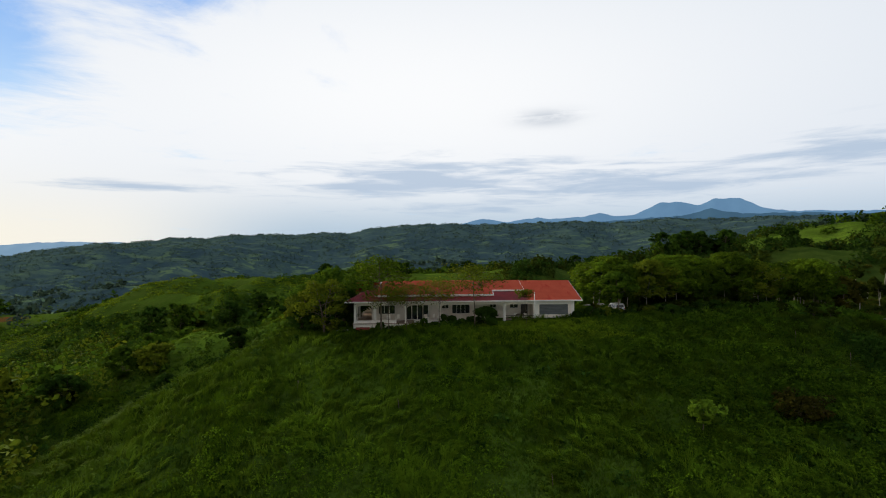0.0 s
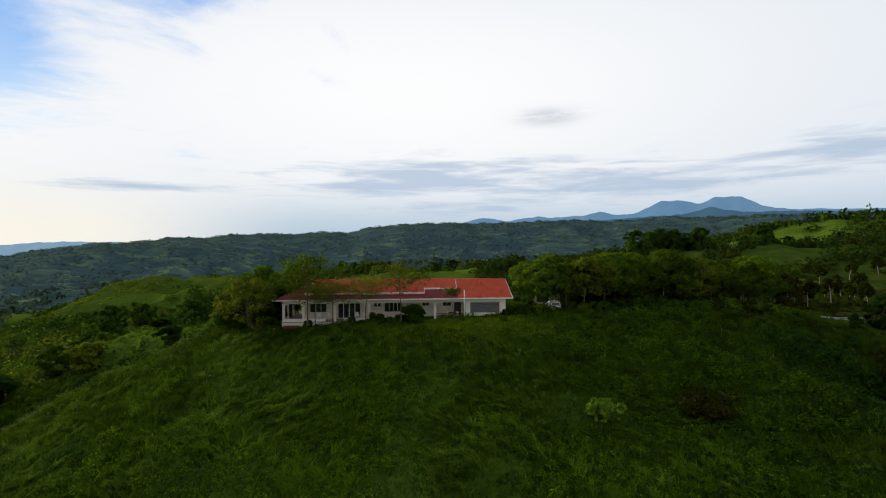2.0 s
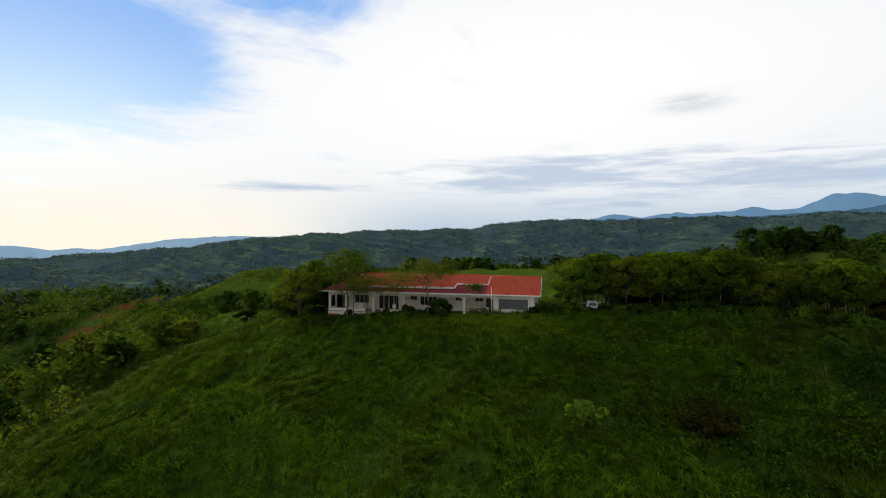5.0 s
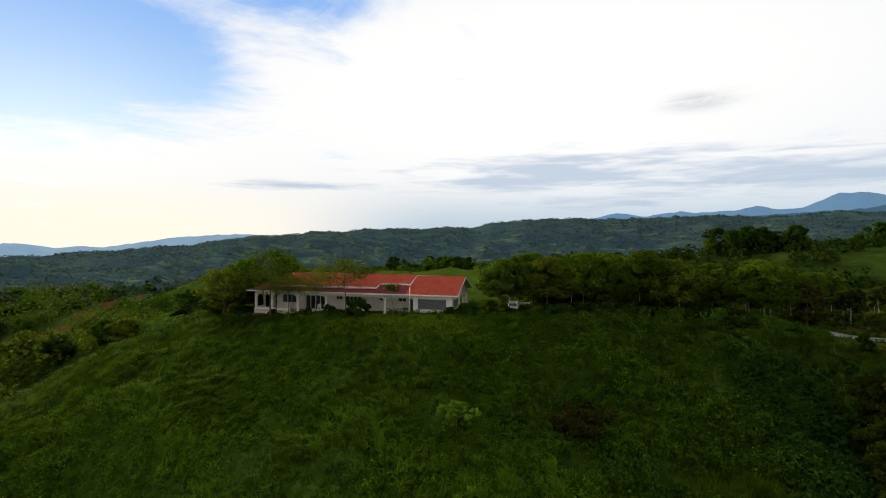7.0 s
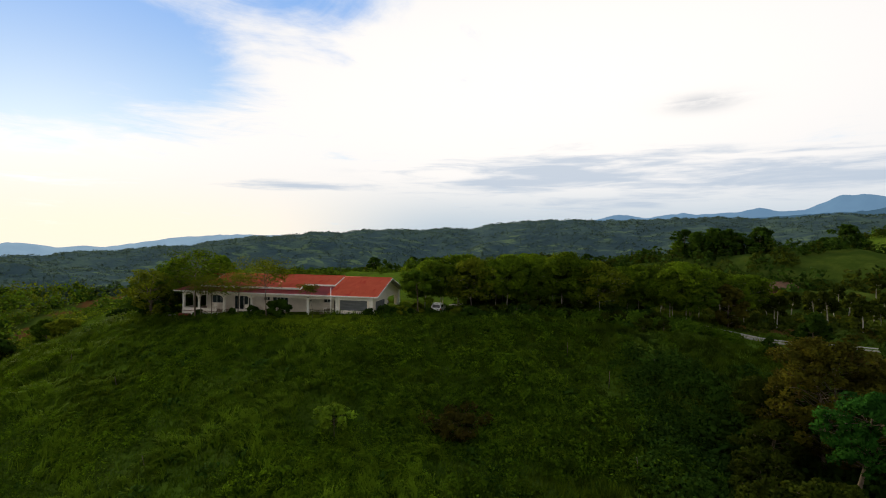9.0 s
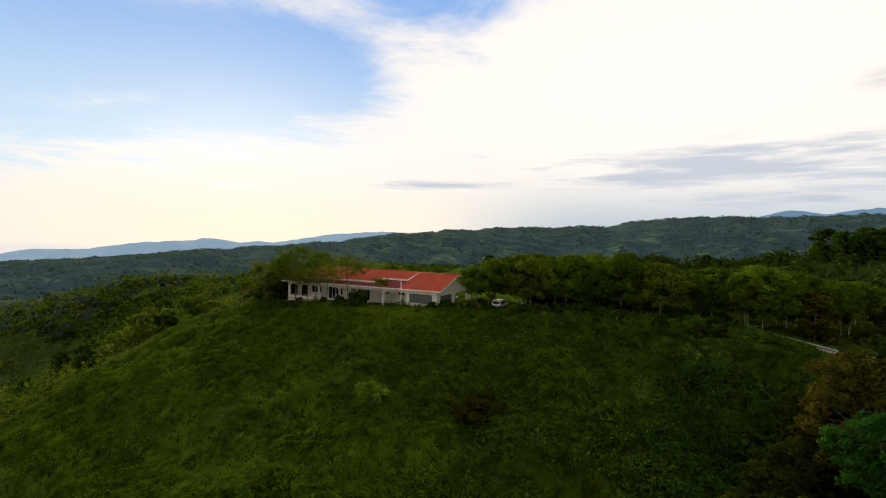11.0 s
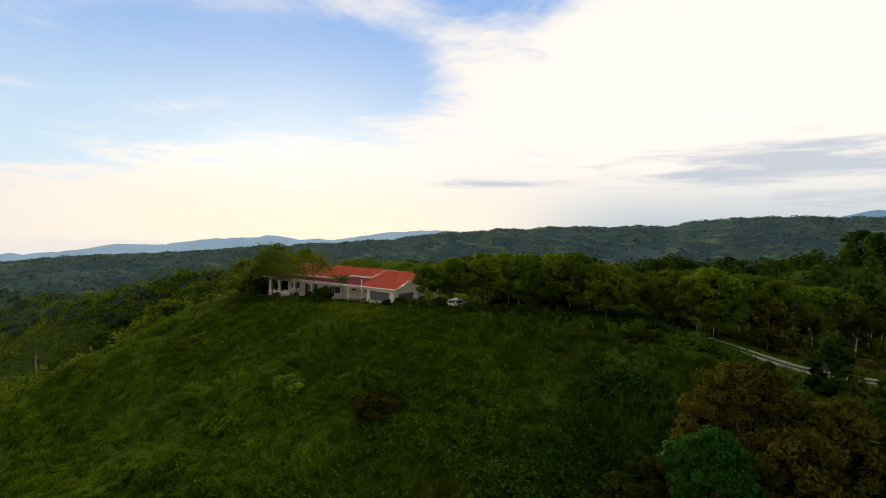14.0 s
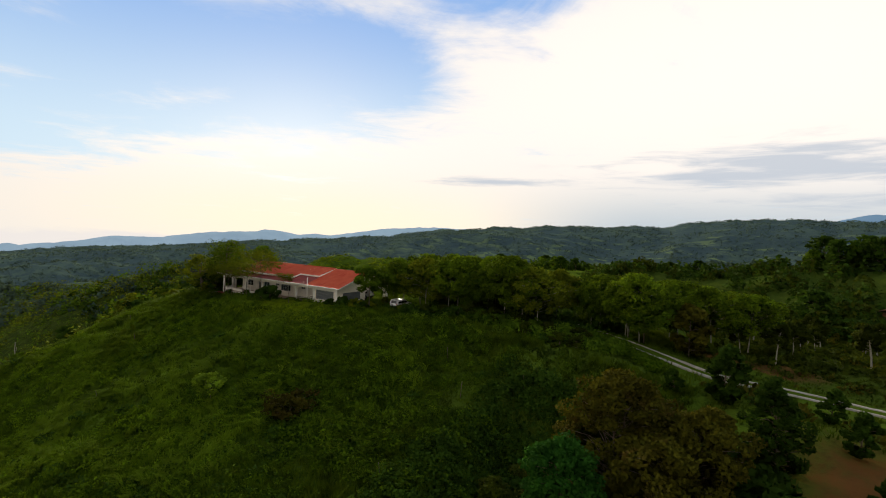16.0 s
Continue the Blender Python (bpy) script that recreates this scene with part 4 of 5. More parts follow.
# trees round the left end of the house
G = "trees at the porch end"
a = settle(make_tree("garden_tree", "yellow-green sparse tree beside the porch end", 7.4, 3.3, M_LEAF_Y, 21, M_BARK, 48, 75, 0.19, 0.14, group=G, stems=3, clump=0.25), -14.0, 57.6, 0, 0.95)
plant(a, -17.6, 60.8, 140, 0.7)
b = settle(make_tree("garden_tree", "green spreading tree beside the porch end", 7.0, 3.1, M_LEAF, 22, M_BARK, 46, 85, 0.2, 0.2, group=G, clump=0.27), -14.4, 62.6, 40, 1.12)
plant(b, -16.4, 62.4, 200, 0.92)
plant(b, -11.0, 66.5, 90, 1.15)
c = settle(make_tree("garden_tree", "tall green tree rising over the porch roof", 9.6, 3.9, M_GROVE, 23, M_BARK, 44, 62, 0.17, 0.55, group=G, stout=0.7, clump=0.3), -7.3, 58.0, 70)
d = settle(make_tree("thin_tree", "thin sparse tree before the porch with bare stem", 7.9, 3.9, M_LEAF_Y, 24, M_BARK, 40, 58, 0.14, 0.58, group="thin trees before the porch", stout=0.7), 3.7, 57.5, 10)
plant(d, -4.3, 57.5, 120, 0.75)
plant(d, -0.4, 57.6, 230, 0.8)
plant(d, -6.4, 58.1, 300, 0.7)
settle(make_tree("small_tree", "slim small tree with flat crown near the eave", 4.5, 1.6, M_LEAF_Y, 25, M_BARK, 16, 46, 0.14, 0.84, flat=0.75, stout=0.35), 9.8, 57.9)
settle(make_tree("round_bush", "dark dense round bush before the porch wall", 2.5, 1.5, M_LEAF_D, 26, M_BARK, 22, 110, 0.2, 0.05, stems=3, category="bush"), 5.0, 58.0)

bush = settle(make_tree("garden_bush", "dark dense leafy bush at the porch end", 3.0, 1.6, M_LEAF_D, 30, M_BARK, 26, 95, 0.19, 0.05, stems=4, group=G, category="bush"), -13.4, 59.6)
plant(bush, -15.2, 58.6, 130, 0.9)
plant(bush, -12.6, 62.2, 220, 1.1)
plant(bush, -17.3, 60.0, 310, 1.0)
# two more bushes, added to keep the low sun off the porch end
plant(bush, -12.9, 64.2, 80, 1.35)
plant(bush, -13.0, 66.6, 170, 1.3)

# single plants on the slope
settle(make_tree("umbrella_bush", "pale green flat-topped bush on the grassy slope", 2.9, 1.55, M_LEAF_P, 27, M_BARK, 20, 80, 0.18, 0.4, flat=0.6, clump=0.3, stout=0.6, category="bush"), 21.7, 41.0)
settle(make_tree("brown_bush", "dull olive-brown thorny bush on the slope", 2.3, 2.5, M_LEAF_R, 28, M_BARK, 44, 70, 0.16, 0.05, stems=4, clump=0.24, category="bush"), 31.4, 43.2)
settle(make_tree("slope_tree", "small dark tree at the crest of the spur", 3.4, 1.5, M_LEAF_D, 29, M_BARK, 20, 90, 0.24, 0.15, stems=2), -27.6, 65.6)
for (x, y, s, m, sd) in ((-37.5, 64, 0.95, M_LEAF_Y, 31), (-42, 64.5, 1.1, M_LEAF, 32), (-47, 61, 1.1, M_LEAF_D, 33), (-33, 58, 0.75, M_LEAF_D, 34), (-51, 63, 1.0, M_LEAF, 35)):
    settle(make_tree("spur_tree", "low bushy green tree on the side spur", 3.8, 2.3, m, sd, M_BARK, 24, 90, 0.28, 0.1, stems=3, group="trees on the spur"), x, y, sd * 20, s)
# big trees in the gully by the lane
settle(make_tree("gully_tree", "olive-brown tree crowded in the gully", 8.0, 2.9, M_LEAF_B, 36, M_BARK, 80, 160, 0.145, 0.2, clump=0.22, group="gully trees", stems=2), 60.6, 45.4, 80)
settle(make_tree("gully_tree", "dark olive tree crowded in the gully", 5.2, 2.2, M_LEAF_O, 37, M_BARK, 50, 170, 0.155, 0.15, group="gully trees", stems=2), 55.4, 50.4, 150)
settle(make_tree("gully_tree", "large olive-brown tree in the dark gully", 10.6, 4.1, M_LEAF_B, 41, M_BARK, 140, 190, 0.145, 0.12, clump=0.2, group="gully trees", stems=2), 57.8, 47.2, 0)
settle(make_tree("gully_tree", "large olive-brown tree in the dark gully", 6.6, 3.0, M_LEAF_B, 42, M_BARK, 90, 170, 0.145, 0.2, clump=0.22, group="gully trees", stems=2), 62.0, 48.0, 30)
settle(make_tree("gully_tree", "emerald green tree crown before the brown trees", 11.6, 2.5, M_LEAF_E, 43, M_BARK, 90, 110, 0.15, 0.55, clump=0.24, group="gully trees"), 57.3, 41.6, 0)
settle(make_tree("gully_tree", "low olive tree before the emerald crown", 6.6, 2.3, M_LEAF_O, 39, M_BARK, 60, 140, 0.145, 0.3, clump=0.24, group="gully trees", stems=2), 54.6, 38.8, 0)
settle(make_tree("gully_tree", "dark green tree beside the gully and lane", 7.4, 2.1, M_LEAF_D, 44, M_BARK, 84, 150, 0.14, 0.06, clump=0.26, group="gully trees", flat=0.1), 66.0, 53.0, 0, 0.86)
# added dark trees, in place of shade on the gully trees' west side
for x, y, hgt, sd in ((52.6, 42.6, 4.6, 61), (54.0, 46.6, 5.6, 62), (51.4, 38.4, 4.2, 63)):
    settle(make_tree("gully_tree", "low dark olive tree added for shade on the gully's near bank", hgt, 2.3, M_LEAF_O, sd, M_BARK, 56, 120, 0.14, 0.1, clump=0.25, group="gully trees", stems=2), x, y, sd * 40)
settle(make_tree("lane_tree", "brownish bushy tree where the lane bends", 5.6, 2.2, M_LEAF_B, 45, M_BARK, 26, 90, 0.28, 0.15), 57.6, 70.6, 0)
for x, y, s in ((62.0, 60.5, 1.0), (70.0, 56.5, 0.62), (71.0, 51.8, 0.5), (68.6, 60.5, 0.55), (58.6, 60.2, 0.45)):
    if s == 1.0:
        dark = settle(make_tree("lane_bush", "dark rounded tree beside the concrete lane", 5.0, 1.5, M_LEAF_D, 46, M_BARK, 26, 110, 0.26, 0.08, group="dark trees by the lane"), x, y)
    else:
        plant(dark, x, y, x * 17, s)
# plantation of slender trees past the lane
crop = settle(make_tree("plantation_tree", "slender plantation tree with pale straight trunk", 4.6, 1.25, M_LEAF_O, 47, M_PALE, 14, 60, 0.26, 0.5, group="plantation past the lane"), 64.5, 76)
rng = np.random.default_rng(5)
for i in range(8):
    for j in range(7):
        x, y = 61 + i * 6.0 + rng.uniform(-1.3, 1.3), 74.5 + j * 5.2 + rng.uniform(-1.2, 1.2) + i * 0.4
        if (i, j) != (0, 0) and rng.uniform() < 0.85:
            plant(crop, x, y, rng.uniform(0, 360), rng.uniform(0.7, 1.15))
# garden shrubs beside the garage and before the porch
shrub = settle(make_tree("garden_shrub", "yellow-green leafy shrub beside the garage", 2.2, 1.2, M_LEAF_Y, 48, M_BARK, 18, 90, 0.2, 0.05, stems=3, group="garden shrubs", category="shrub"), 20.2, 60.6, 0, 0.75)
for x, y, s in ((21.9, 61.6, 0.62), (20.4, 66.0, 0.6), (-13.4, 58.6, 0.9), (26.5, 63.0, 0.7)):
    plant(shrub, x, y, x * 31, s)
hedge = settle(make_tree("porch_plant", "dark low leafy plant before the porch parapet", 1.0, 0.7, M_LEAF_D, 49, M_BARK, 14, 60, 0.16, 0.05, stems=3, group="plants before the porch", category="plant"), -7.8, 58.9)
for i, (x, s) in enumerate(((-9.9, 0.4), (-6.5, 0.5), (-3.6, 0.45), (-2.2, 0.8), (-1.3, 1.0), (-0.5, 0.75), (0.3, 1.15), (1.4, 0.9), (2.2, 1.3), (3.0, 1.1))):
    plant(hedge, x, 58.75 + 0.045 * (x + 9) - 0.5 * (i % 3) / 2, i * 77, s, 0.05, s * (0.8 + 0.25 * ((i * 5) % 4)))
under = settle(make_tree("garden_shrub", "dark olive leafy shrub along the grove edge", 2.2, 1.4, M_LEAF_O, 50, M_BARK, 18, 90, 0.17, 0.05, stems=3, group="garden shrubs", category="shrub"), 25.6, 63.4, 0, 0.5)
for i, x in enumerate(np.arange(26.4, 50, 1.3)):
    x += 0.45 * math.sin(i * 4.1)
    plant(under, x, 64.9 + 0.9 * math.sin(i * 2.3) + 0.5 * math.sin(i * 2.3) - 0.02 * (x - 40) ** 2 * (x > 40), i * 61, 0.55 + 0.3 * ((i * 7) % 5) / 5)
for i, x in enumerate(np.arange(27.6, 30.5, 0.7)):
    plant(hedge, x, 61.6 + 0.3 * math.sin(i * 2), i * 83, 1.3 + 0.2 * (i % 3))
for i, x in enumerate(np.arange(16, 36, 1.9)):
    if 23.5 < x < 28.0:
        continue
    plant(hedge, x, 59.6 + 0.17 * (x - 16) + 0.5 * math.sin(i * 3), i * 50, 1.1 + 0.5 * ((i * 3) % 4) / 4)

# trees of the middle distance, each a thing


def bare_spot(x, y):
    """Open soil and the pastures that stay free of bushes."""
    return (along(x, y, [(-134, 104, 0), (-149, 137, 0), (-163, 160, 0), (-192, 214, 0)])[0] < 8) | (np.hypot(x + 111, y - 150) < 6) | (np.hypot((x - 96) / 1.5, y - 127) < 8)


mid = [settle(make_tree("field_tree", "round green tree in the rolling pasture", 6.5, 2.9, M_LEAF, 51, M_BARK, 24, 60, 0.42, 0.2, group="field trees"), -55, 92),
       settle(make_tree("field_tree", "dark green tree in the rolling pasture", 7.0, 3.2, M_LEAF_D, 52, M_BARK, 24, 60, 0.42, 0.2, group="field trees"), -62, 104),
       settle(make_tree("field_tree", "yellowish bushy tree in the rolling pasture", 5.0, 2.8, M_LEAF_Y, 53, M_BARK, 22, 60, 0.4, 0.12, group="field trees", stems=2), -58, 63)]
rng = np.random.default_rng(8)
count = 0
while count < 125:
    x, y = rng.uniform(-130, 150), rng.uniform(74, 260)
    if ((x + 74) / 38) ** 2 + ((y - 138) / 26) ** 2 < 1:
        continue
    if bare_spot(np.array(x), np.array(y)):
        continue
    if y < 88 and -22 < x < 62:
        continue
    if 57 < x < 112 and y < 112:
        continue
    clear = fbm(np.array([x / 45]), np.array([y / 45]), 77, 3)[0]
    if clear < 0.02:
        continue
    count += 1
    plant(mid[1 if x > 30 and rng.uniform() < 0.8 else int(rng.integers(0, 3))], x, y, rng.uniform(0, 360), rng.uniform(0.6, 1.25) * (1.0 if y > 110 else 0.8))
for x, y, s, k in ((-70, 62, 0.8, 2), (-78, 72, 1.0, 1), (-60, 52, 0.9, 1), (-84, 84, 1.1, 0), (-66, 84, 0.9, 2), (-72, 46, 0.8, 0), (-90, 60, 1.1, 1)):
    plant(mid[k], x, y, x * 13, s)
for i in range(14):
    plant(mid[1 if i % 3 else 0], 66 + i * 2.3 + (11 if i > 9 else 0), 151 - 0.3 * i + 2.5 * math.sin(i * 2.1), i * 97, 0.8 + 0.45 * ((i * 5) % 7) / 7)

# ---------------------------------------------------------------- lane, vehicles, small things


def build_lane():
    lane = thing("road", Matrix(), "narrow lane of two parallel concrete wheel strips", "lane", kind="structure")
    pts = [Vector(p) for p in LANE]
    fine = []
    for i in range(len(pts) - 1):
        p0, p1, p2, p3 = pts[max(i - 1, 0)], pts[i], pts[i + 1], pts[min(i + 2, len(pts) - 1)]
        for k in range(10):
            t = k / 10
            fine.append(0.5 * ((2 * p1) + (p2 - p0) * t + (2 * p0 - 5 * p1 + 4 * p2 - p3) * t * t + (3 * p1 - p0 - 3 * p2 + p3) * t ** 3))
    bed = [ground_z(p.x, p.y) for p in fine]
    bed = [sum(bed[max(i - 8, 0):i + 9]) / len(bed[max(i - 8, 0):i + 9]) + 0.06 for i in range(len(bed))]
    for side in (-1, 1):
        v = []
        for i, p in enumerate(fine):
            d = (fine[min(i + 1, len(fine) - 1)] - fine[max(i - 1, 0)]).normalized()
            n = Vector((-d.y, d.x, 0))
            edge = 0.03 * math.sin(i * 1.7 + side)
            for off, dz in ((0.58, -0.2), (0.58 + edge, 0.02), (0.9 + edge, 0.02), (0.9, -0.2)):
                q = p + n * side * off
                v.append((q.x, q.y, bed[i] + dz))
        f = [[a * 4 + k, a * 4 + k + 1, a * 4 + k + 5, a * 4 + k + 4] for a in range(len(fine) - 1) for k in range(3)]
        part("wheel_strip", raw_mesh("wheel_strip", v, f, M_CONCRETE), M_CONCRETE, lane)
    return lane


build_lane()


def build_car():
    """A compact white off-roader, nose along +y."""
    c = thing("car", Matrix(), "white compact off-road car parked on the grass by the trees", "car", "parked cars")
    side = [(-2.0, 0.45), (-2.05, 0.75), (-1.98, 1.02), (-1.82, 1.62), (-1.55, 1.72), (0.15, 1.70), (0.45, 1.62), (0.95, 1.10), (1.75, 1.00), (2.0, 0.86), (2.05, 0.5), (1.95, 0.42)]
    bm = prism(side, -0.84, 0.84, "x")
    bmesh.ops.triangulate(bm, faces=[f for f in bm.faces if len(f.verts) > 4])
    for v in bm.verts:
        if v.co.z > 1.05:
            v.co.x *= 1 - 0.2 * (v.co.z - 1.05) / 0.65
    body = part("body", bm, M_CARPAINT, c)
    for s in (-1, 1):
        for y0, y1, y2, y3 in ((-1.65, -0.75, -0.75, -1.55), (-0.68, 0.1, 0.05, -0.68), (0.17, 0.78, 0.36, 0.12)):
            g = bmesh.new()
            q = [g.verts.new((s * (0.855 - 0.2 * (z - 1.05) / 0.65), y, z)) for y, z in ((y0, 1.08), (y1, 1.08), (y2, 1.56), (y3, 1.56))]
            g.faces.new(q if s > 0 else q[::-1])
            part("side_window", g, M_GLASS, body)
    g = bmesh.new()
    q = [g.verts.new(p) for p in ((-0.68, -1.985, 1.08), (0.68, -1.985, 1.08), (0.6, -1.855, 1.55), (-0.6, -1.855, 1.55))]
    g.faces.new(q)
    part("rear_window", g, M_GLASS, body)
    g = bmesh.new()
    q = [g.verts.new(p) for p in ((0.7, 0.95, 1.135), (-0.7, 0.95, 1.135), (-0.6, 0.51, 1.575), (0.6, 0.51, 1.575))]
    g.faces.new(q)
    part("windscreen", g, M_GLASS, body)
    for s in (-1, 1):
        part("tail_lamp", box(s * 0.78 - 0.06, -2.07, 0.8, s * 0.78 + 0.06, -1.98, 1.04, 0.01), M_LAMP, body)
        part("headlight", box(s * 0.66 - 0.14, 1.9, 0.78, s * 0.66 + 0.14, 2.03, 0.94, 0.02), M_GLASS, body)
        part("mirror", box(s * 0.98 - 0.08, 0.62, 1.08, s * 0.98 + 0.08, 0.72, 1.22, 0.02), M_CARPAINT, body)
    part("bumper", box(-0.85, -2.16, 0.42, 0.85, -2.0, 0.62, 0.03), M_RUBBER, c)
    part("bumper", box(-0.85, 1.98, 0.42, 0.85, 2.14, 0.62, 0.03), M_RUBBER, c)
    for s in (-1, 1):
        for y in (-1.3, 1.3):
            w = bmesh.new()
            bmesh.ops.create_cone(w, cap_ends=True, segments=20, radius1=0.34, radius2=0.34, depth=0.2, matrix=pose(s * 0.8, y, 0.34, 0, 90, 0))
            wheel = part("wheel", w, M_RUBBER, c)
            w = bmesh.new()
            bmesh.ops.create_cone(w, cap_ends=True, segments=14, radius1=0.2, radius2=0.18, depth=0.02, matrix=pose(s * 0.905, y, 0.34, 0, 90 * s, 0))
            part("rim", w, M_RIM, wheel)
    return c


car = build_car()
car.matrix_basis = pose(23.2, 66.0, ground_z(23.2, 66.0) + 0.02, 0, 0, 3) @ Matrix.Scale(0.76, 4)
second = copy_thing(car, HOUSE @ pose(24.9, 7.3, ground_z(13.5, 68) + 0.05, 0, 0, 95))
second["label"] = "white car standing under the carport roof"


def build_pole():
    p = thing("pole", HOUSE @ pose(22.05, -0.85, 0), "slim white pole standing before the porch corner", "pole")
    part("shaft", tube([(0, 0, -0.6), (0, 0, 3.75)], [0.05, 0.045], 8), M_WHITE, p)
    part("finial", tube([(0, 0, 3.75), (0, 0, 3.82)], [0.06, 0.03], 8), M_WHITE, p)


build_pole()


def build_chair(at):
    c = thing("porch_chair", HOUSE @ at, "white plastic garden chair on the porch", "chair", "porch chairs")
    part("seat", box(-0.24, -0.22, 0.40, 0.24, 0.24, 0.44, 0.012), M_WHITE, c)
    part("backrest", box(-0.24, 0.2, 0.44, 0.24, 0.25, 0.88, 0.012), M_WHITE, c)
    for x in (-0.21, 0.21):
        part("armrest", box(x - 0.03, -0.2, 0.62, x + 0.03, 0.2, 0.65, 0.008), M_WHITE, c)
        for y in (-0.18, 0.2):
            part("leg", box(x - 0.02, y - 0.02, 0, x + 0.02, y + 0.02, 0.62 if y < 0 else 0.42, 0.005), M_WHITE, c)
    return c


chair = build_chair(pose(4.2, 1.1, FLOOR, 0, 0, 10))
for x, y, a in ((5.3, 1.3, -30), (8.9, 1.2, 20), (10.0, 1.0, 60), (20.2, 1.3, 15), (21.2, 1.0, -40)):
    copy_thing(chair, HOUSE @ pose(x, y, FLOOR, 0, 0, a))


def build_table(at):
    t = thing("porch_table", HOUSE @ at, "small dark wooden table on the porch", "table")
    part("tabletop", box(-0.5, -0.35, 0.68, 0.5, 0.35, 0.73, 0.01), M_BARK, t)
    for x in (-0.44, 0.44):
        for y in (-0.29, 0.29):
            part("leg", box(x - 0.03, y - 0.03, 0, x + 0.03, y + 0.03, 0.68), M_BARK, t)


build_table(pose(20.7, 1.5, FLOOR))
step = thing("garden_step", pose(-12.2, 58.7, ground_z(-12.2, 58.7), 0, 0, 3), "flat concrete slab at the porch corner", "slab")
part("slab", box(-0.9, -0.5, -0.3, 0.9, 0.5, 0.1, 0.02), M_CONCRETE, step)
tub = thing("planter", pose(-9.6, 58.8, ground_z(-9.6, 58.8), 0, 0, 3), "low red planter trough before the parapet", "planter")
part("trough", box(-0.8, -0.2, -0.1, 0.8, 0.2, 0.32, 0.02), M_RED, tub)
part("soil", box(-0.74, -0.14, 0.3, 0.74, 0.14, 0.33), M_SOIL, tub)


def build_stake(x, y, hgt, lean):
    s = thing("stake", pose(x, y, ground_z(x, y), lean, -lean * 0.6, 0), "thin weathered pale wooden stake in the slope", "stake", "stakes on the slope")
    part("post", tube([(0, 0, -0.3), (0.02, 0, hgt * 0.5), (0, 0.02, hgt)], [0.03, 0.028, 0.02], 6), M_BARK, s)


for x, y, hh, ln in ((39.5, 55, 1.3, 3), (43.2, 52.0, 1.5, -4), (47.5, 55.5, 1.3, 5), (-4, 44, 1.0, 8), (-14, 47, 1.2, -5), (-40, 30, 2.5, 6), (8, 36, 1.0, 9), (44.5, 41, 1.1, 7)):
    build_stake(x, y, hh, ln)


bare = thing("dead_tree", pose(-195, 71, ground_z(-195, 71), 3, 6, 0), "tall pale leafless dead trunk standing in the valley", "tree")
dead_limbs = tube([(0, 0, -0.5), (0.3, 0.1, 6), (0.1, 0, 11), (0.6, 0.2, 15)], [0.42, 0.32, 0.22, 0.08], 7)
tube([(0.15, 0, 10), (1.2, 0.4, 12), (1.9, 0.4, 13.4)], [0.13, 0.08, 0.04], 5, dead_limbs)
tube([(0.25, 0, 8), (-0.8, 0.2, 9.6), (-1.2, 0.2, 11)], [0.12, 0.08, 0.04], 5, dead_limbs)
part("trunk", dead_limbs, M_PALE, bare)


def far_house(x, y, w, d, hgt, turn, wall, roof, label):
    z = ground_z(x, y)
    h = thing("far_house", pose(x, y, z, 0, 0, turn), label, "house", "far houses")
    part("wall", pierced(w, -2, hgt, d, [(w * 0.2, w * 0.3, hgt * 0.4, hgt * 0.8), (w * 0.6, w * 0.75, hgt * 0.4, hgt * 0.8)]), wall, h)
    r = prism([(-0.6, hgt - 0.1), (d / 2, hgt + d * 0.2), (d + 0.6, hgt - 0.1), (d / 2, hgt + d * 0.2 - 0.25)], -0.6, w + 0.6, "x")
    part("roof", r, roof, h)
    part("window", box(w * 0.2, d * 0.3, hgt * 0.4, w * 0.3, d * 0.32, hgt * 0.8), M_GLASS, h)
    part("window", box(w * 0.6, d * 0.3, hgt * 0.4, w * 0.75, d * 0.32, hgt * 0.8), M_GLASS, h)


far_house(158, 303, 11, 7, 3.2, 20, M_WALL, M_WHITE, "small white farmhouse far on the wooded hill")
far_house(-68, 168, 6, 4, 2.2, 10, M_SOIL, M_SOIL, "red-brown shed beyond the green pasture")
far_house(78, 118, 5.5, 5, 2.2, 25, M_SOIL, M_SOIL, "small brown thatched hut in the plantation")
far_house(-330, 520, 16, 10, 5, 30, M_WALL, M_WHITE, "pale farm buildings far down in the valley")
far_house(-352, 510, 12, 9, 4, 10, M_WALL, M_CONCRETE, "pale farm buildings far down in the valley")

# ---------------------------------------------------------------- grass, weeds and woods


def clear_of_things(x, y):
    hx, hy = x + 10.9, y - 59.7
    a = radians(-2.6)
    u, v = hx * math.cos(a) - hy * math.sin(a), hx * math.sin(a) + hy * math.cos(a)
    d, _ = along(x, y, LANE)
    yard = np.hypot(x - 73, (y - 52) * 0.9) < 6.5
    return ~((u > -0.5) & (u < 27.8) & (v > -0.3) & (v < 10.3)) & (d > 1.3) & ~yard & ~((np.abs(x - 23.7) < 1.6) & (np.abs(y - 66.0) < 2.4))


def on_lawn(x, y):
    edge = 55.2 + 1.3 * fbm(x / 2.6, y / 9.0, 91, 3)
    return (x > 6.5 + 1.5 * np.sin(y * 2.1)) & (x < 19.5) & (y > edge) & (y < 59.3) & (fbm(x / 1.1, y / 1.1, 93, 2) > -0.35)


def scatter(n, x0, x1, y0, y1, rng):
    x, y = rng.uniform(x0, x1, n), rng.uniform(y0, y1, n)
    k = clear_of_things(x, y)
    return x[k], y[k]


def shade_side(x, y):
    """Where olive grass, with shade put into its colour, takes over from fresh grass on the east flank."""
    return x + 0.35 * (y - 45) + 7 * fbm(x / 8, y / 8, 71, 3) > 40


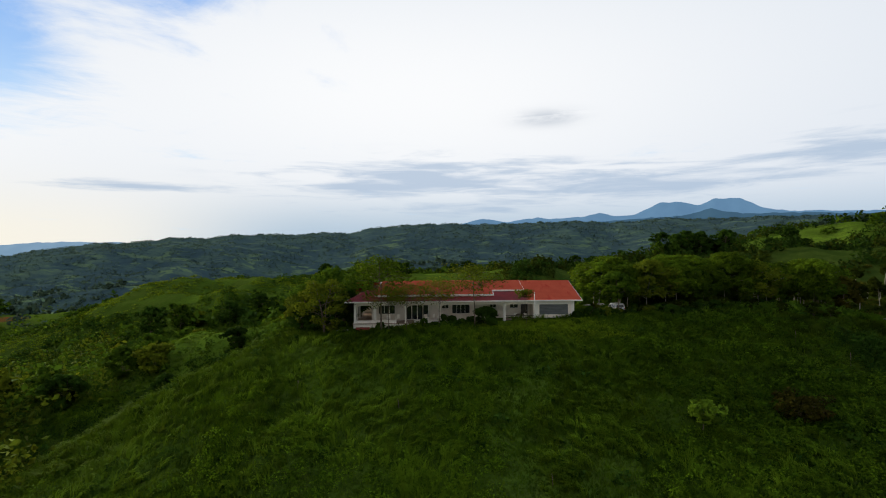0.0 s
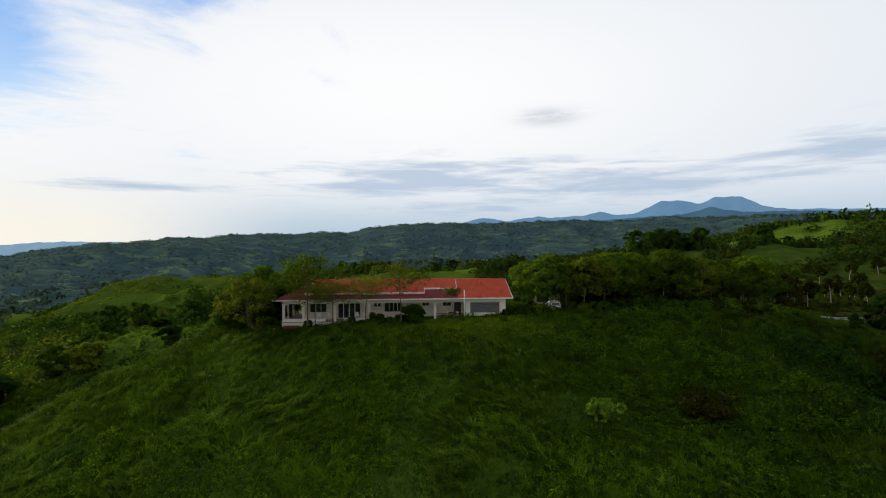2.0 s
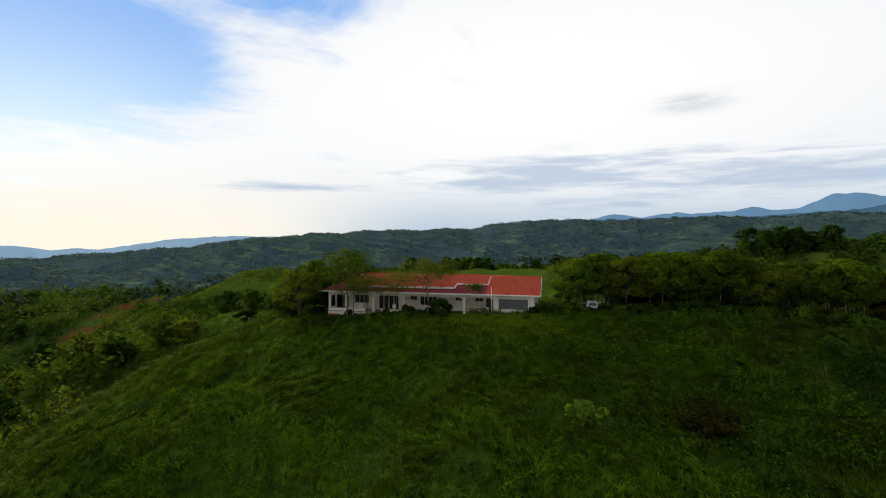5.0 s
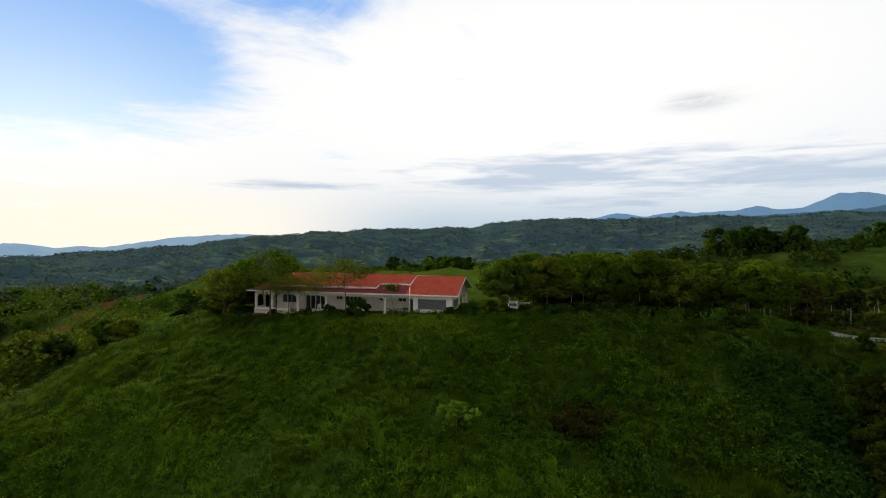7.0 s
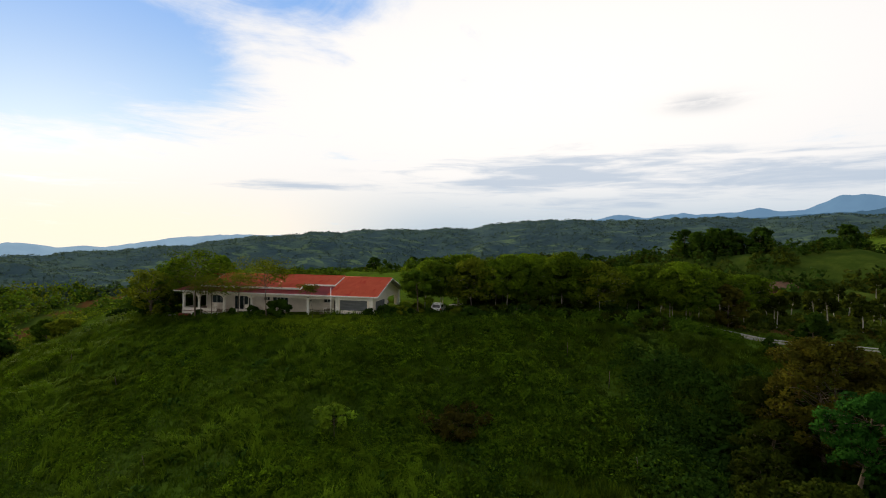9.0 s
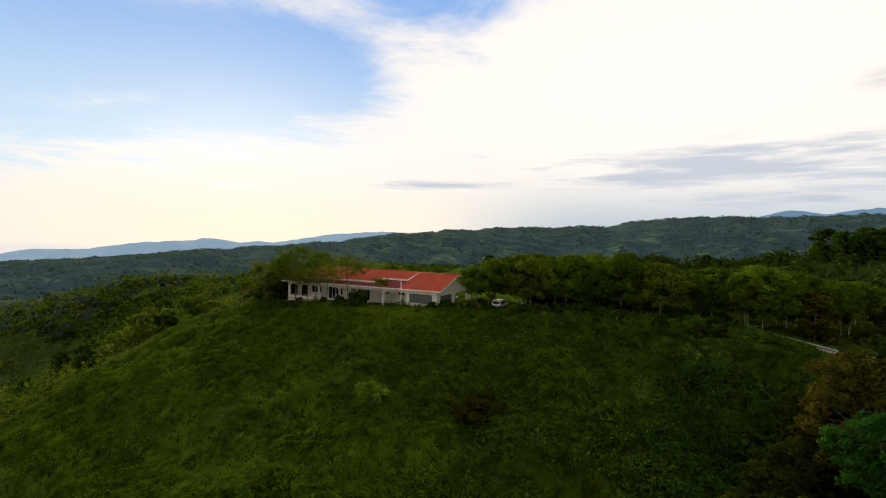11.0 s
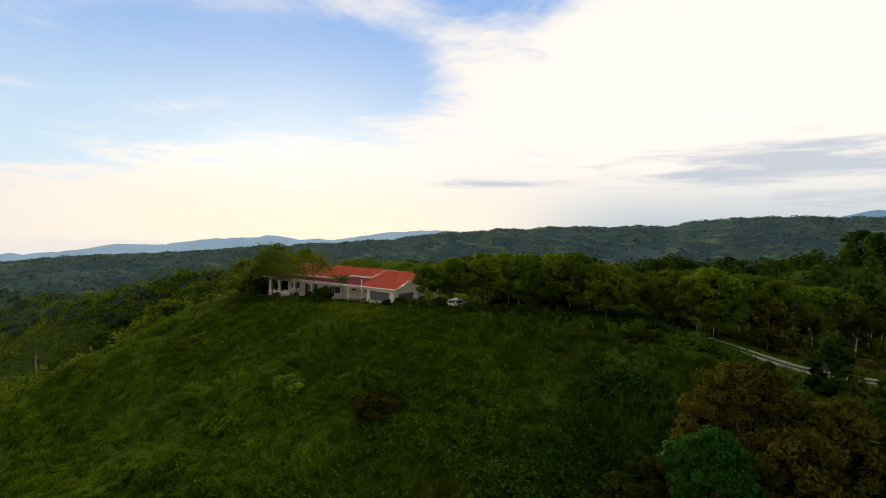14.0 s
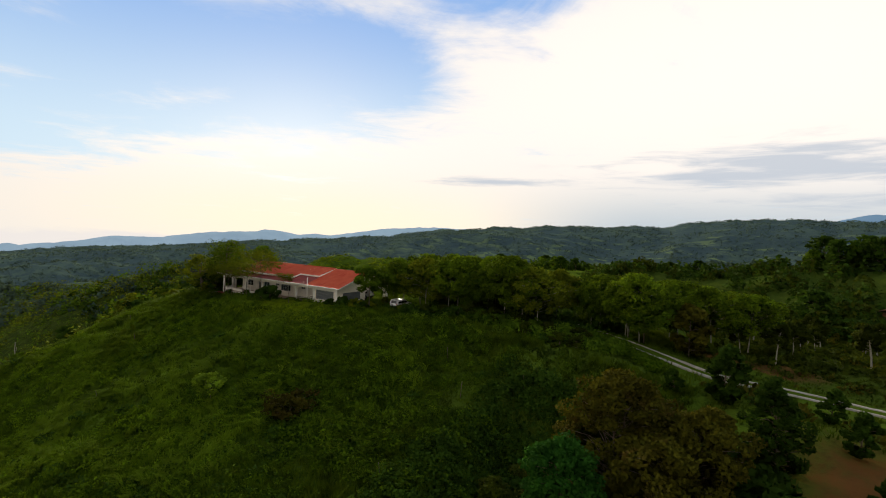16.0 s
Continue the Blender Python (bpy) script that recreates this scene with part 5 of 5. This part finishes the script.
def build_grass(name, label, mat, dull):
    rng = np.random.default_rng(101)
    xs, ys = [], []
    for n, b in ((76000, (-48, 60, 26, 62)), (9000, (-90, -48, 24, 80)), (8000, (-48, 50, 62, 82)), (9000, (50, 100, 34, 84)), (9000, (-25, 40, 6, 26))):
        x, y = scatter(n, *b, rng)
        xs.append(x), ys.append(y)
    x, y = np.concatenate(xs), np.concatenate(ys)
    k = ~on_lawn(x, y) & (shade_side(x, y) == dull)
    x, y = x[k], y[k]
    lush = 0.5 + 0.5 * np.clip(fbm(x / 6, y / 6, 61, 3) * 1.4, -1, 1)
    z = land(x, y)
    k = 5
    X, Y, Z, H = (np.repeat(a, k) for a in (x, y, z, 0.18 + 0.5 * lush * rng.uniform(0.5, 1.2, len(x))))
    n = len(X)
    X, Y = X + rng.normal(size=n) * 0.16, Y + rng.normal(size=n) * 0.16
    a, w = rng.uniform(0, math.tau, n), rng.uniform(0.03, 0.075, n)
    b, ln = rng.uniform(0, math.tau, n), H * rng.uniform(0.1, 0.75, n)
    p0 = np.stack([X - np.cos(a) * w, Y - np.sin(a) * w, Z - 0.06], -1)
    p1 = np.stack([X + np.cos(a) * w, Y + np.sin(a) * w, Z - 0.06], -1)
    p2 = np.stack([X + np.cos(b) * ln, Y + np.sin(b) * ln, Z + H * rng.uniform(0.6, 1.0, n)], -1)
    v = np.stack([p0, p1, p2], 1).reshape(-1, 3)
    up = land_facing(x, y) + np.stack([fbm(x / 1.7, y / 1.7, 67, 2), fbm(x / 1.7, y / 1.7, 68, 2), 0 * x], -1) * 0.55
    ob = new(name, raw_mesh(name, v, np.arange(3 * n).reshape(-1, 3), mat, facing=np.repeat(up, 3 * k, 0)))
    return tagged(ob, label, "grass", kind="stuff")


def build_tufts(n, box4, blades, seed):
    """Tussocks of long blades that arch over together, the way the wind laid them."""
    rng = np.random.default_rng(seed)
    x, y = scatter(n, *box4, rng)
    k = ~on_lawn(x, y) & (fbm(x / 7, y / 7, 73, 3) > -0.05) & ~(shade_side(x, y) & (rng.uniform(0, 1, len(x)) < 0.75))
    x, y = x[k], y[k]
    lay = 2.2 + 2.5 * fbm(x / 9, y / 9, 75, 2)
    size = rng.uniform(0.55, 1.25, len(x))
    X, Y, Z, A, S = (np.repeat(v, blades) for v in (x, y, land(x, y), lay, size))
    m = len(X)
    X, Y = X + rng.normal(size=m) * 0.12 * S, Y + rng.normal(size=m) * 0.12 * S
    A = A + rng.normal(size=m) * 0.7
    S = S * rng.uniform(0.6, 1.1, m)
    d, side = np.stack([np.cos(A), np.sin(A), 0 * A], -1), np.stack([-np.sin(A), np.cos(A), 0 * A], -1)
    root, up, w = np.stack([X, Y, Z - 0.05], -1), np.array([0, 0, 1.0]), 0.03
    rows = []
    for out, rise, wide in ((0.0, 0.0, 1.0), (0.28, 0.62, 0.9), (0.8, 0.7, 0.25)):
        c = root + d * (out * S)[:, None] + up * (rise * S)[:, None]
        rows += [c - side * w * wide, c + side * w * wide]
    v = np.stack(rows, 1).reshape(-1, 3)
    i = np.arange(m)[:, None] * 6
    f = np.concatenate([i + [0, 1, 3, 2], i + [2, 3, 5, 4]])
    face = np.repeat(land_facing(x, y), blades * 6, 0) + 0.35 * np.repeat(d, 6, 0)
    return tagged(new("tussock_grass", raw_mesh("tussock_grass", v, f, M_TUFT, facing=face)), "tussocks of long arching grass blades on the slope", "grass", kind="stuff")


def land_facing(x, y):
    """The way the ground faces."""
    e = 1.5
    v = np.stack([land(x - e, y) - land(x + e, y), land(x, y - e) - land(x, y + e), np.full(np.shape(x), 2 * e)], -1)
    return v / np.linalg.norm(v, axis=1)[:, None]


def build_clumps(name, label, category, mat, spots, leaves, radius, leaf, seed, tall=0.7, flat=0.2):
    rng = np.random.default_rng(seed)
    x, y, s = spots
    z = land(x, y)
    d = rng.normal(size=(len(x), leaves, 3))
    d /= np.linalg.norm(d, axis=2)[:, :, None]
    d *= rng.uniform(0.3, 1, (len(x), leaves, 1)) ** 0.5
    d[:, :, 2] = np.abs(d[:, :, 2]) * tall * 1.3
    c = np.stack([x, y, z], -1)[:, None, :] + d * (radius * s)[:, None, None]
    size = (leaf * s)[:, None] * rng.uniform(0.6, 1.35, (len(x), leaves))
    v, f = leaf_cards(c.reshape(-1, 3), size.ravel(), rng, flat)
    face = d.reshape(-1, 3) + 0.5 * np.repeat(land_facing(x, y), leaves, 0)
    return tagged(new(name, raw_mesh(name, v, f, mat, facing=np.repeat(face, 4, 0))), label, category, kind="stuff")


def weed_spots(n, box4, seed, lo, hi, thr=-2.0, east=False, lawn=False):
    rng = np.random.default_rng(seed)
    x, y = scatter(n, *box4, rng)
    keep = fbm(x / 9, y / 9, seed, 3) > thr
    if east:
        keep &= rng.uniform(0, 1, len(x)) < 0.12 + 0.88 * sstep(12, 40, x + 0.4 * (y - 45))
    keep &= ~bare_spot(x, y) & (along(x, y, [(-18, 68, 0), (-25, 71, 0), (-37, 71, 0), (-60, 71, 0)])[0] > 3.6)
    if not lawn:
        keep &= ~on_lawn(x, y)
    keep &= ((x + 72) / 26) ** 2 + ((y - 137) / 17) ** 2 > 1
    x, y = x[keep], y[keep]
    return x, y, rng.uniform(lo, hi, len(x))


def wood_spots(n, r0, r1, a0, a1, seed, thr, size0, size1):
    """Spots at an even density per angle, so that far woods stay as fine as near ones."""
    rng = np.random.default_rng(seed)
    r = r0 * (r1 / r0) ** rng.uniform(0, 1, n)
    a = np.radians(rng.uniform(a0, a1, n))
    x, y = 30 - r * np.sin(a), 10 + r * np.cos(a)
    keep = (fbm(x / 45, y / 45, 77, 3) + 0.5 * fbm(x / 14, y / 14, 5, 2) > thr) & ~((x > -24) & (x < 58) & (y < 86)) & ~((x > 55) & (x < 112) & (y < 112))
    keep |= (x > 120) & (y < 330) & (rng.uniform(0, 1, n) < 0.3)
    keep &= ~bare_spot(x, y) & ~((x > 30) & (x < 185) & (y > 98) & (y < 250) & (rng.uniform(0, 1, n) < 0.88))
    keep &= ((x + 74) / 38) ** 2 + ((y - 138) / 26) ** 2 > 1
    keep &= ~((x < -30) & (y < 105) & (r < 700))
    x, y, r = x[keep], y[keep], r[keep]
    return x, y, (size0 + (size1 - size0) * (np.log(r / r0) / math.log(r1 / r0))) * rng.uniform(0.6, 1.3, len(x))


def valley_spots(n, seed, thr):
    """Spots in the low ground west of the hill, thinner with distance."""
    rng = np.random.default_rng(seed)
    r = 75 * (720 / 75) ** rng.uniform(0, 1, n)
    a = np.radians(rng.uniform(52, 104, n))
    x, y = 45 - r * np.sin(a), 15 + r * np.cos(a)
    k = (land(x, y) < -8.5) & (x < -40) & (along(x, y, [(-18, 68, 0), (-37, 71, 0), (-56, 71, 0)])[0] > 5) & (fbm(x / 18, y / 18, seed, 3) > thr) & ~bare_spot(x, y)
    return x[k], y[k], (0.5 + 1.5 * rng.uniform(0, 1, k.sum()) ** 3) * (0.8 + r[k] / 260)


def oval_spots(cx, cy, rx, ry, n, seed):
    rng = np.random.default_rng(seed)
    a, k = rng.uniform(0, math.tau, n), rng.uniform(0, 1, n) ** 0.5
    x, y = cx + rx * k * np.cos(a), cy + ry * k * np.sin(a)
    keep = fbm(x / 9, y / 5, seed, 3) > -0.25
    return x[keep], y[keep], rng.uniform(0.6, 1.3, keep.sum())


def fold_spots(n, seed):
    rng = np.random.default_rng(seed)
    x = rng.uniform(-62, -23, n)
    y = np.interp(x, [-62, -45, -33, -21], [45, 55, 60.5, 64.5]) + rng.normal(size=n) * 1.7 + 1.0
    return x, y, rng.uniform(0.5, 1.2, n)


def lane_spots(n, seed):
    rng = np.random.default_rng(seed)
    x = rng.uniform(43, 57, n)
    y = np.interp(x, [p[0] for p in LANE], [p[1] for p in LANE]) - rng.uniform(2.6, 4.2, n)
    return x, y, rng.uniform(0.7, 1.2, n)


def ring_spots(cx, cy, rx, ry, n, seed):
    rng = np.random.default_rng(seed)
    a = rng.uniform(0, math.tau, n)
    k = rng.uniform(0.95, 1.5, n)
    return cx + rx * k * np.cos(a), cy + ry * k * np.sin(a), rng.uniform(0.7, 1.25, n)


def back_spots(n, seed):
    rng = np.random.default_rng(seed)
    x, y = rng.uniform(18, 185, n), rng.uniform(98, 250, n)
    open_field = (np.hypot((x - 43) / 1.5, y - 141) < 7) | (np.hypot((x - 150) / 1.5, y - 215) < 18) | (np.hypot((x - 105) / 1.8, y - 160) < 9)
    k = ~open_field & ~bare_spot(x, y) & ((y > 112) | (x > 112) | (x < 56)) & (fbm(x / 30, y / 30, 41, 2) > -0.35)
    return x[k], y[k], rng.uniform(0.6, 1.4, k.sum())


build_grass("grass", "tall unmown green grass covering the hillside", M_GRASS, False)
build_grass("olive_grass", "olive grass on the east flank, shade put into its colour", M_GRASS_E, True)
build_tufts(5200, (-45, 45, 26, 62), 14, 301)
build_tufts(1500, (-12, 30, 27, 45), 16, 303)
build_clumps("weeds", "dense broad-leaved weeds on the hillside", "weeds", M_WEED, weed_spots(11000, (-48, 50, 27, 60), 201, 0.5, 1.7, -0.15, True), 34, 0.6, 0.105, 202, 0.9)
build_clumps("pale_weeds", "brighter green leafy weeds in patches", "weeds", M_WEED_P, weed_spots(8000, (-22, 42, 24, 60), 203, 0.4, 1.4, 0.1, True), 22, 0.55, 0.10, 204)
build_clumps("weed_mounds", "rounded mounds of tangled green weeds on the hillside", "weeds", M_WEED, weed_spots(1900, (-46, 47, 26, 59), 241, 0.5, 1.35, -0.1, True), 120, 1.0, 0.12, 242, 0.75)
build_clumps("bright_mounds", "brighter rounded mounds of weeds on the hillside", "weeds", M_WEED_P, weed_spots(1500, (-20, 38, 24, 58), 243, 0.45, 1.2, 0.1), 110, 1.0, 0.11, 244, 0.7)
# thicket in the darkest leaves, which stand in for the hollow's shade
build_clumps("hollow_growth", "tangled thicket in the hollow beside the gully, darkened in place of shade", "thicket", M_LEAF_D, weed_spots(1100, (45, 57, 24, 57), 245, 0.6, 1.4, -0.4), 80, 0.95, 0.14, 246, 0.8)
# extra dark clumps that bring down the lower left slope
build_clumps("flank_growth", "dark low growth added to darken the flank of the hill", "growth", M_LEAF_D, weed_spots(500, (-50, -14, 18, 44), 247, 0.4, 0.9, 0.25), 50, 0.8, 0.14, 248, 0.7)
build_clumps("hedge_growth", "dark bushy growth along the fold beside the spur", "bushes", M_LEAF_D, fold_spots(230, 271), 60, 0.95, 0.16, 272, 0.8)
build_clumps("slope_shrubs", "low dark shrubs scattered on the hillside", "shrubs", M_LEAF_D, weed_spots(1500, (-60, 56, 26, 64), 205, 0.5, 1.5, 0.1, True), 55, 0.7, 0.18, 206)
build_clumps("lawn_grass", "short bright grass before the garage and porch", "grass", M_LAWN, weed_spots(7000, (1, 21, 53.0, 59.3), 231, 0.5, 1.2, lawn=True), 12, 0.3, 0.11, 232, 0.7)
build_clumps("grove_undergrowth", "dark low growth between the grove trunks", "undergrowth", M_LEAF_D, weed_spots(800, (25.5, 49, 67.5, 77), 233, 0.6, 1.5), 40, 0.75, 0.2, 234, 1.1)
build_clumps("grove_edge_growth", "leafy bushes along the front of the grove", "bushes", M_LEAF, weed_spots(420, (25.5, 53, 62.6, 69.0), 237, 0.5, 1.25), 60, 0.9, 0.17, 238, 1.0)
build_clumps("lane_side_growth", "tall grass and weeds along the lane's lower side", "weeds", M_WEED, lane_spots(420, 273), 40, 0.6, 0.12, 274, 1.25)
build_clumps("car_growth", "tall dark grass and weeds round the parked car", "weeds", M_LEAF_D, ring_spots(23.5, 66.0, 1.1, 2.2, 75, 235), 40, 0.5, 0.13, 236, 1.3)
build_clumps("gully_growth", "dark thicket filling the gully", "thicket", M_LEAF_D, weed_spots(1000, (51, 71, 29, 52), 207, 0.8, 2.0), 80, 0.9, 0.2, 208)
build_clumps("bank_growth", "rough bushes on the flank of the spur", "bushes", M_LEAF, weed_spots(260, (-130, -52, 16, 92), 209, 0.7, 1.6, 0.1), 45, 0.95, 0.3, 210)
build_clumps("yard_growth", "rough grass and bushes past the lane", "bushes", M_LEAF_B, weed_spots(700, (56, 125, 58, 118), 211, 0.5, 1.3, 0.05), 40, 0.8, 0.26, 212)
build_clumps("pasture_bushes", "mixed green bushes dotted over the near pastures", "bushes", M_LEAF, weed_spots(7500, (-160, -18, 58, 185), 221, 0.4, 1.35, -0.05), 28, 1.0, 0.3, 222, 0.9)
build_clumps("pasture_grass", "bright grazed grass on the folded pasture", "grass", M_LAWN, oval_spots(-76, 138, 42, 30, 3600, 261), 16, 0.9, 0.22, 262, 0.3, 0.5)
build_clumps("pasture_scrub", "dark scrub in the folds of the pastures", "scrub", M_LEAF_D, weed_spots(3600, (-160, -18, 98, 190), 223, 0.4, 1.6, 0.05), 34, 1.0, 0.3, 224, 0.9)
build_clumps("plantation_scrub", "dark olive scrub between the plantation rows", "scrub", M_LEAF_O, weed_spots(2200, (56, 128, 72, 125), 225, 0.5, 1.4, -0.2), 34, 0.8, 0.26, 226, 0.8)
build_clumps("back_woods", "dense dark treetops behind the plantation", "woods", M_LEAF_D, back_spots(1500, 227), 60, 2.2, 0.5, 228, 1.1)
build_clumps("back_green_woods", "green treetops behind the plantation", "woods", M_LEAF_O, back_spots(900, 229), 60, 2.0, 0.5, 230, 1.1)
build_clumps("valley_scrub", "rounded green scrub covering the low valley beside the hill", "scrub", M_SCRUB, valley_spots(9500, 251, -0.1), 34, 1.3, 0.24, 252, 1.25, 0.25)
build_clumps("dark_valley_scrub", "dark rounded scrub in the low valley beside the hill", "scrub", M_LEAF, valley_spots(5000, 253, 0.0), 34, 1.5, 0.25, 254, 1.3, 0.25)
build_clumps("near_woods", "bushes and treetops in the rolling pasture", "woods", M_LEAF, wood_spots(2300, 85, 330, -52, 92, 213, 0.05, 1.0, 2.3), 46, 1.5, 0.52, 214, 1.1)
build_clumps("dark_woods", "dark treetops in the rolling pasture", "woods", M_LEAF_D, wood_spots(2200, 85, 420, -52, 92, 215, 0.18, 1.0, 2.6), 46, 1.6, 0.55, 216, 1.1)
build_clumps("middle_woods", "wooded slopes down in the valley, haze put into the leaf colour", "woods", M_FARWOOD, wood_spots(5200, 260, 900, -55, 98, 217, -0.25, 1.0, 2.4), 26, 2.6, 1.25, 218, 0.9)
build_clumps("far_woods", "forest on the long ridge, haze-blue in its leaf colour", "woods", M_FARBLUE, wood_spots(66000, 480, 1560, -55, 100, 219, -0.5, 0.7, 1.1), 6, 3.0, 1.5, 220, 0.7)
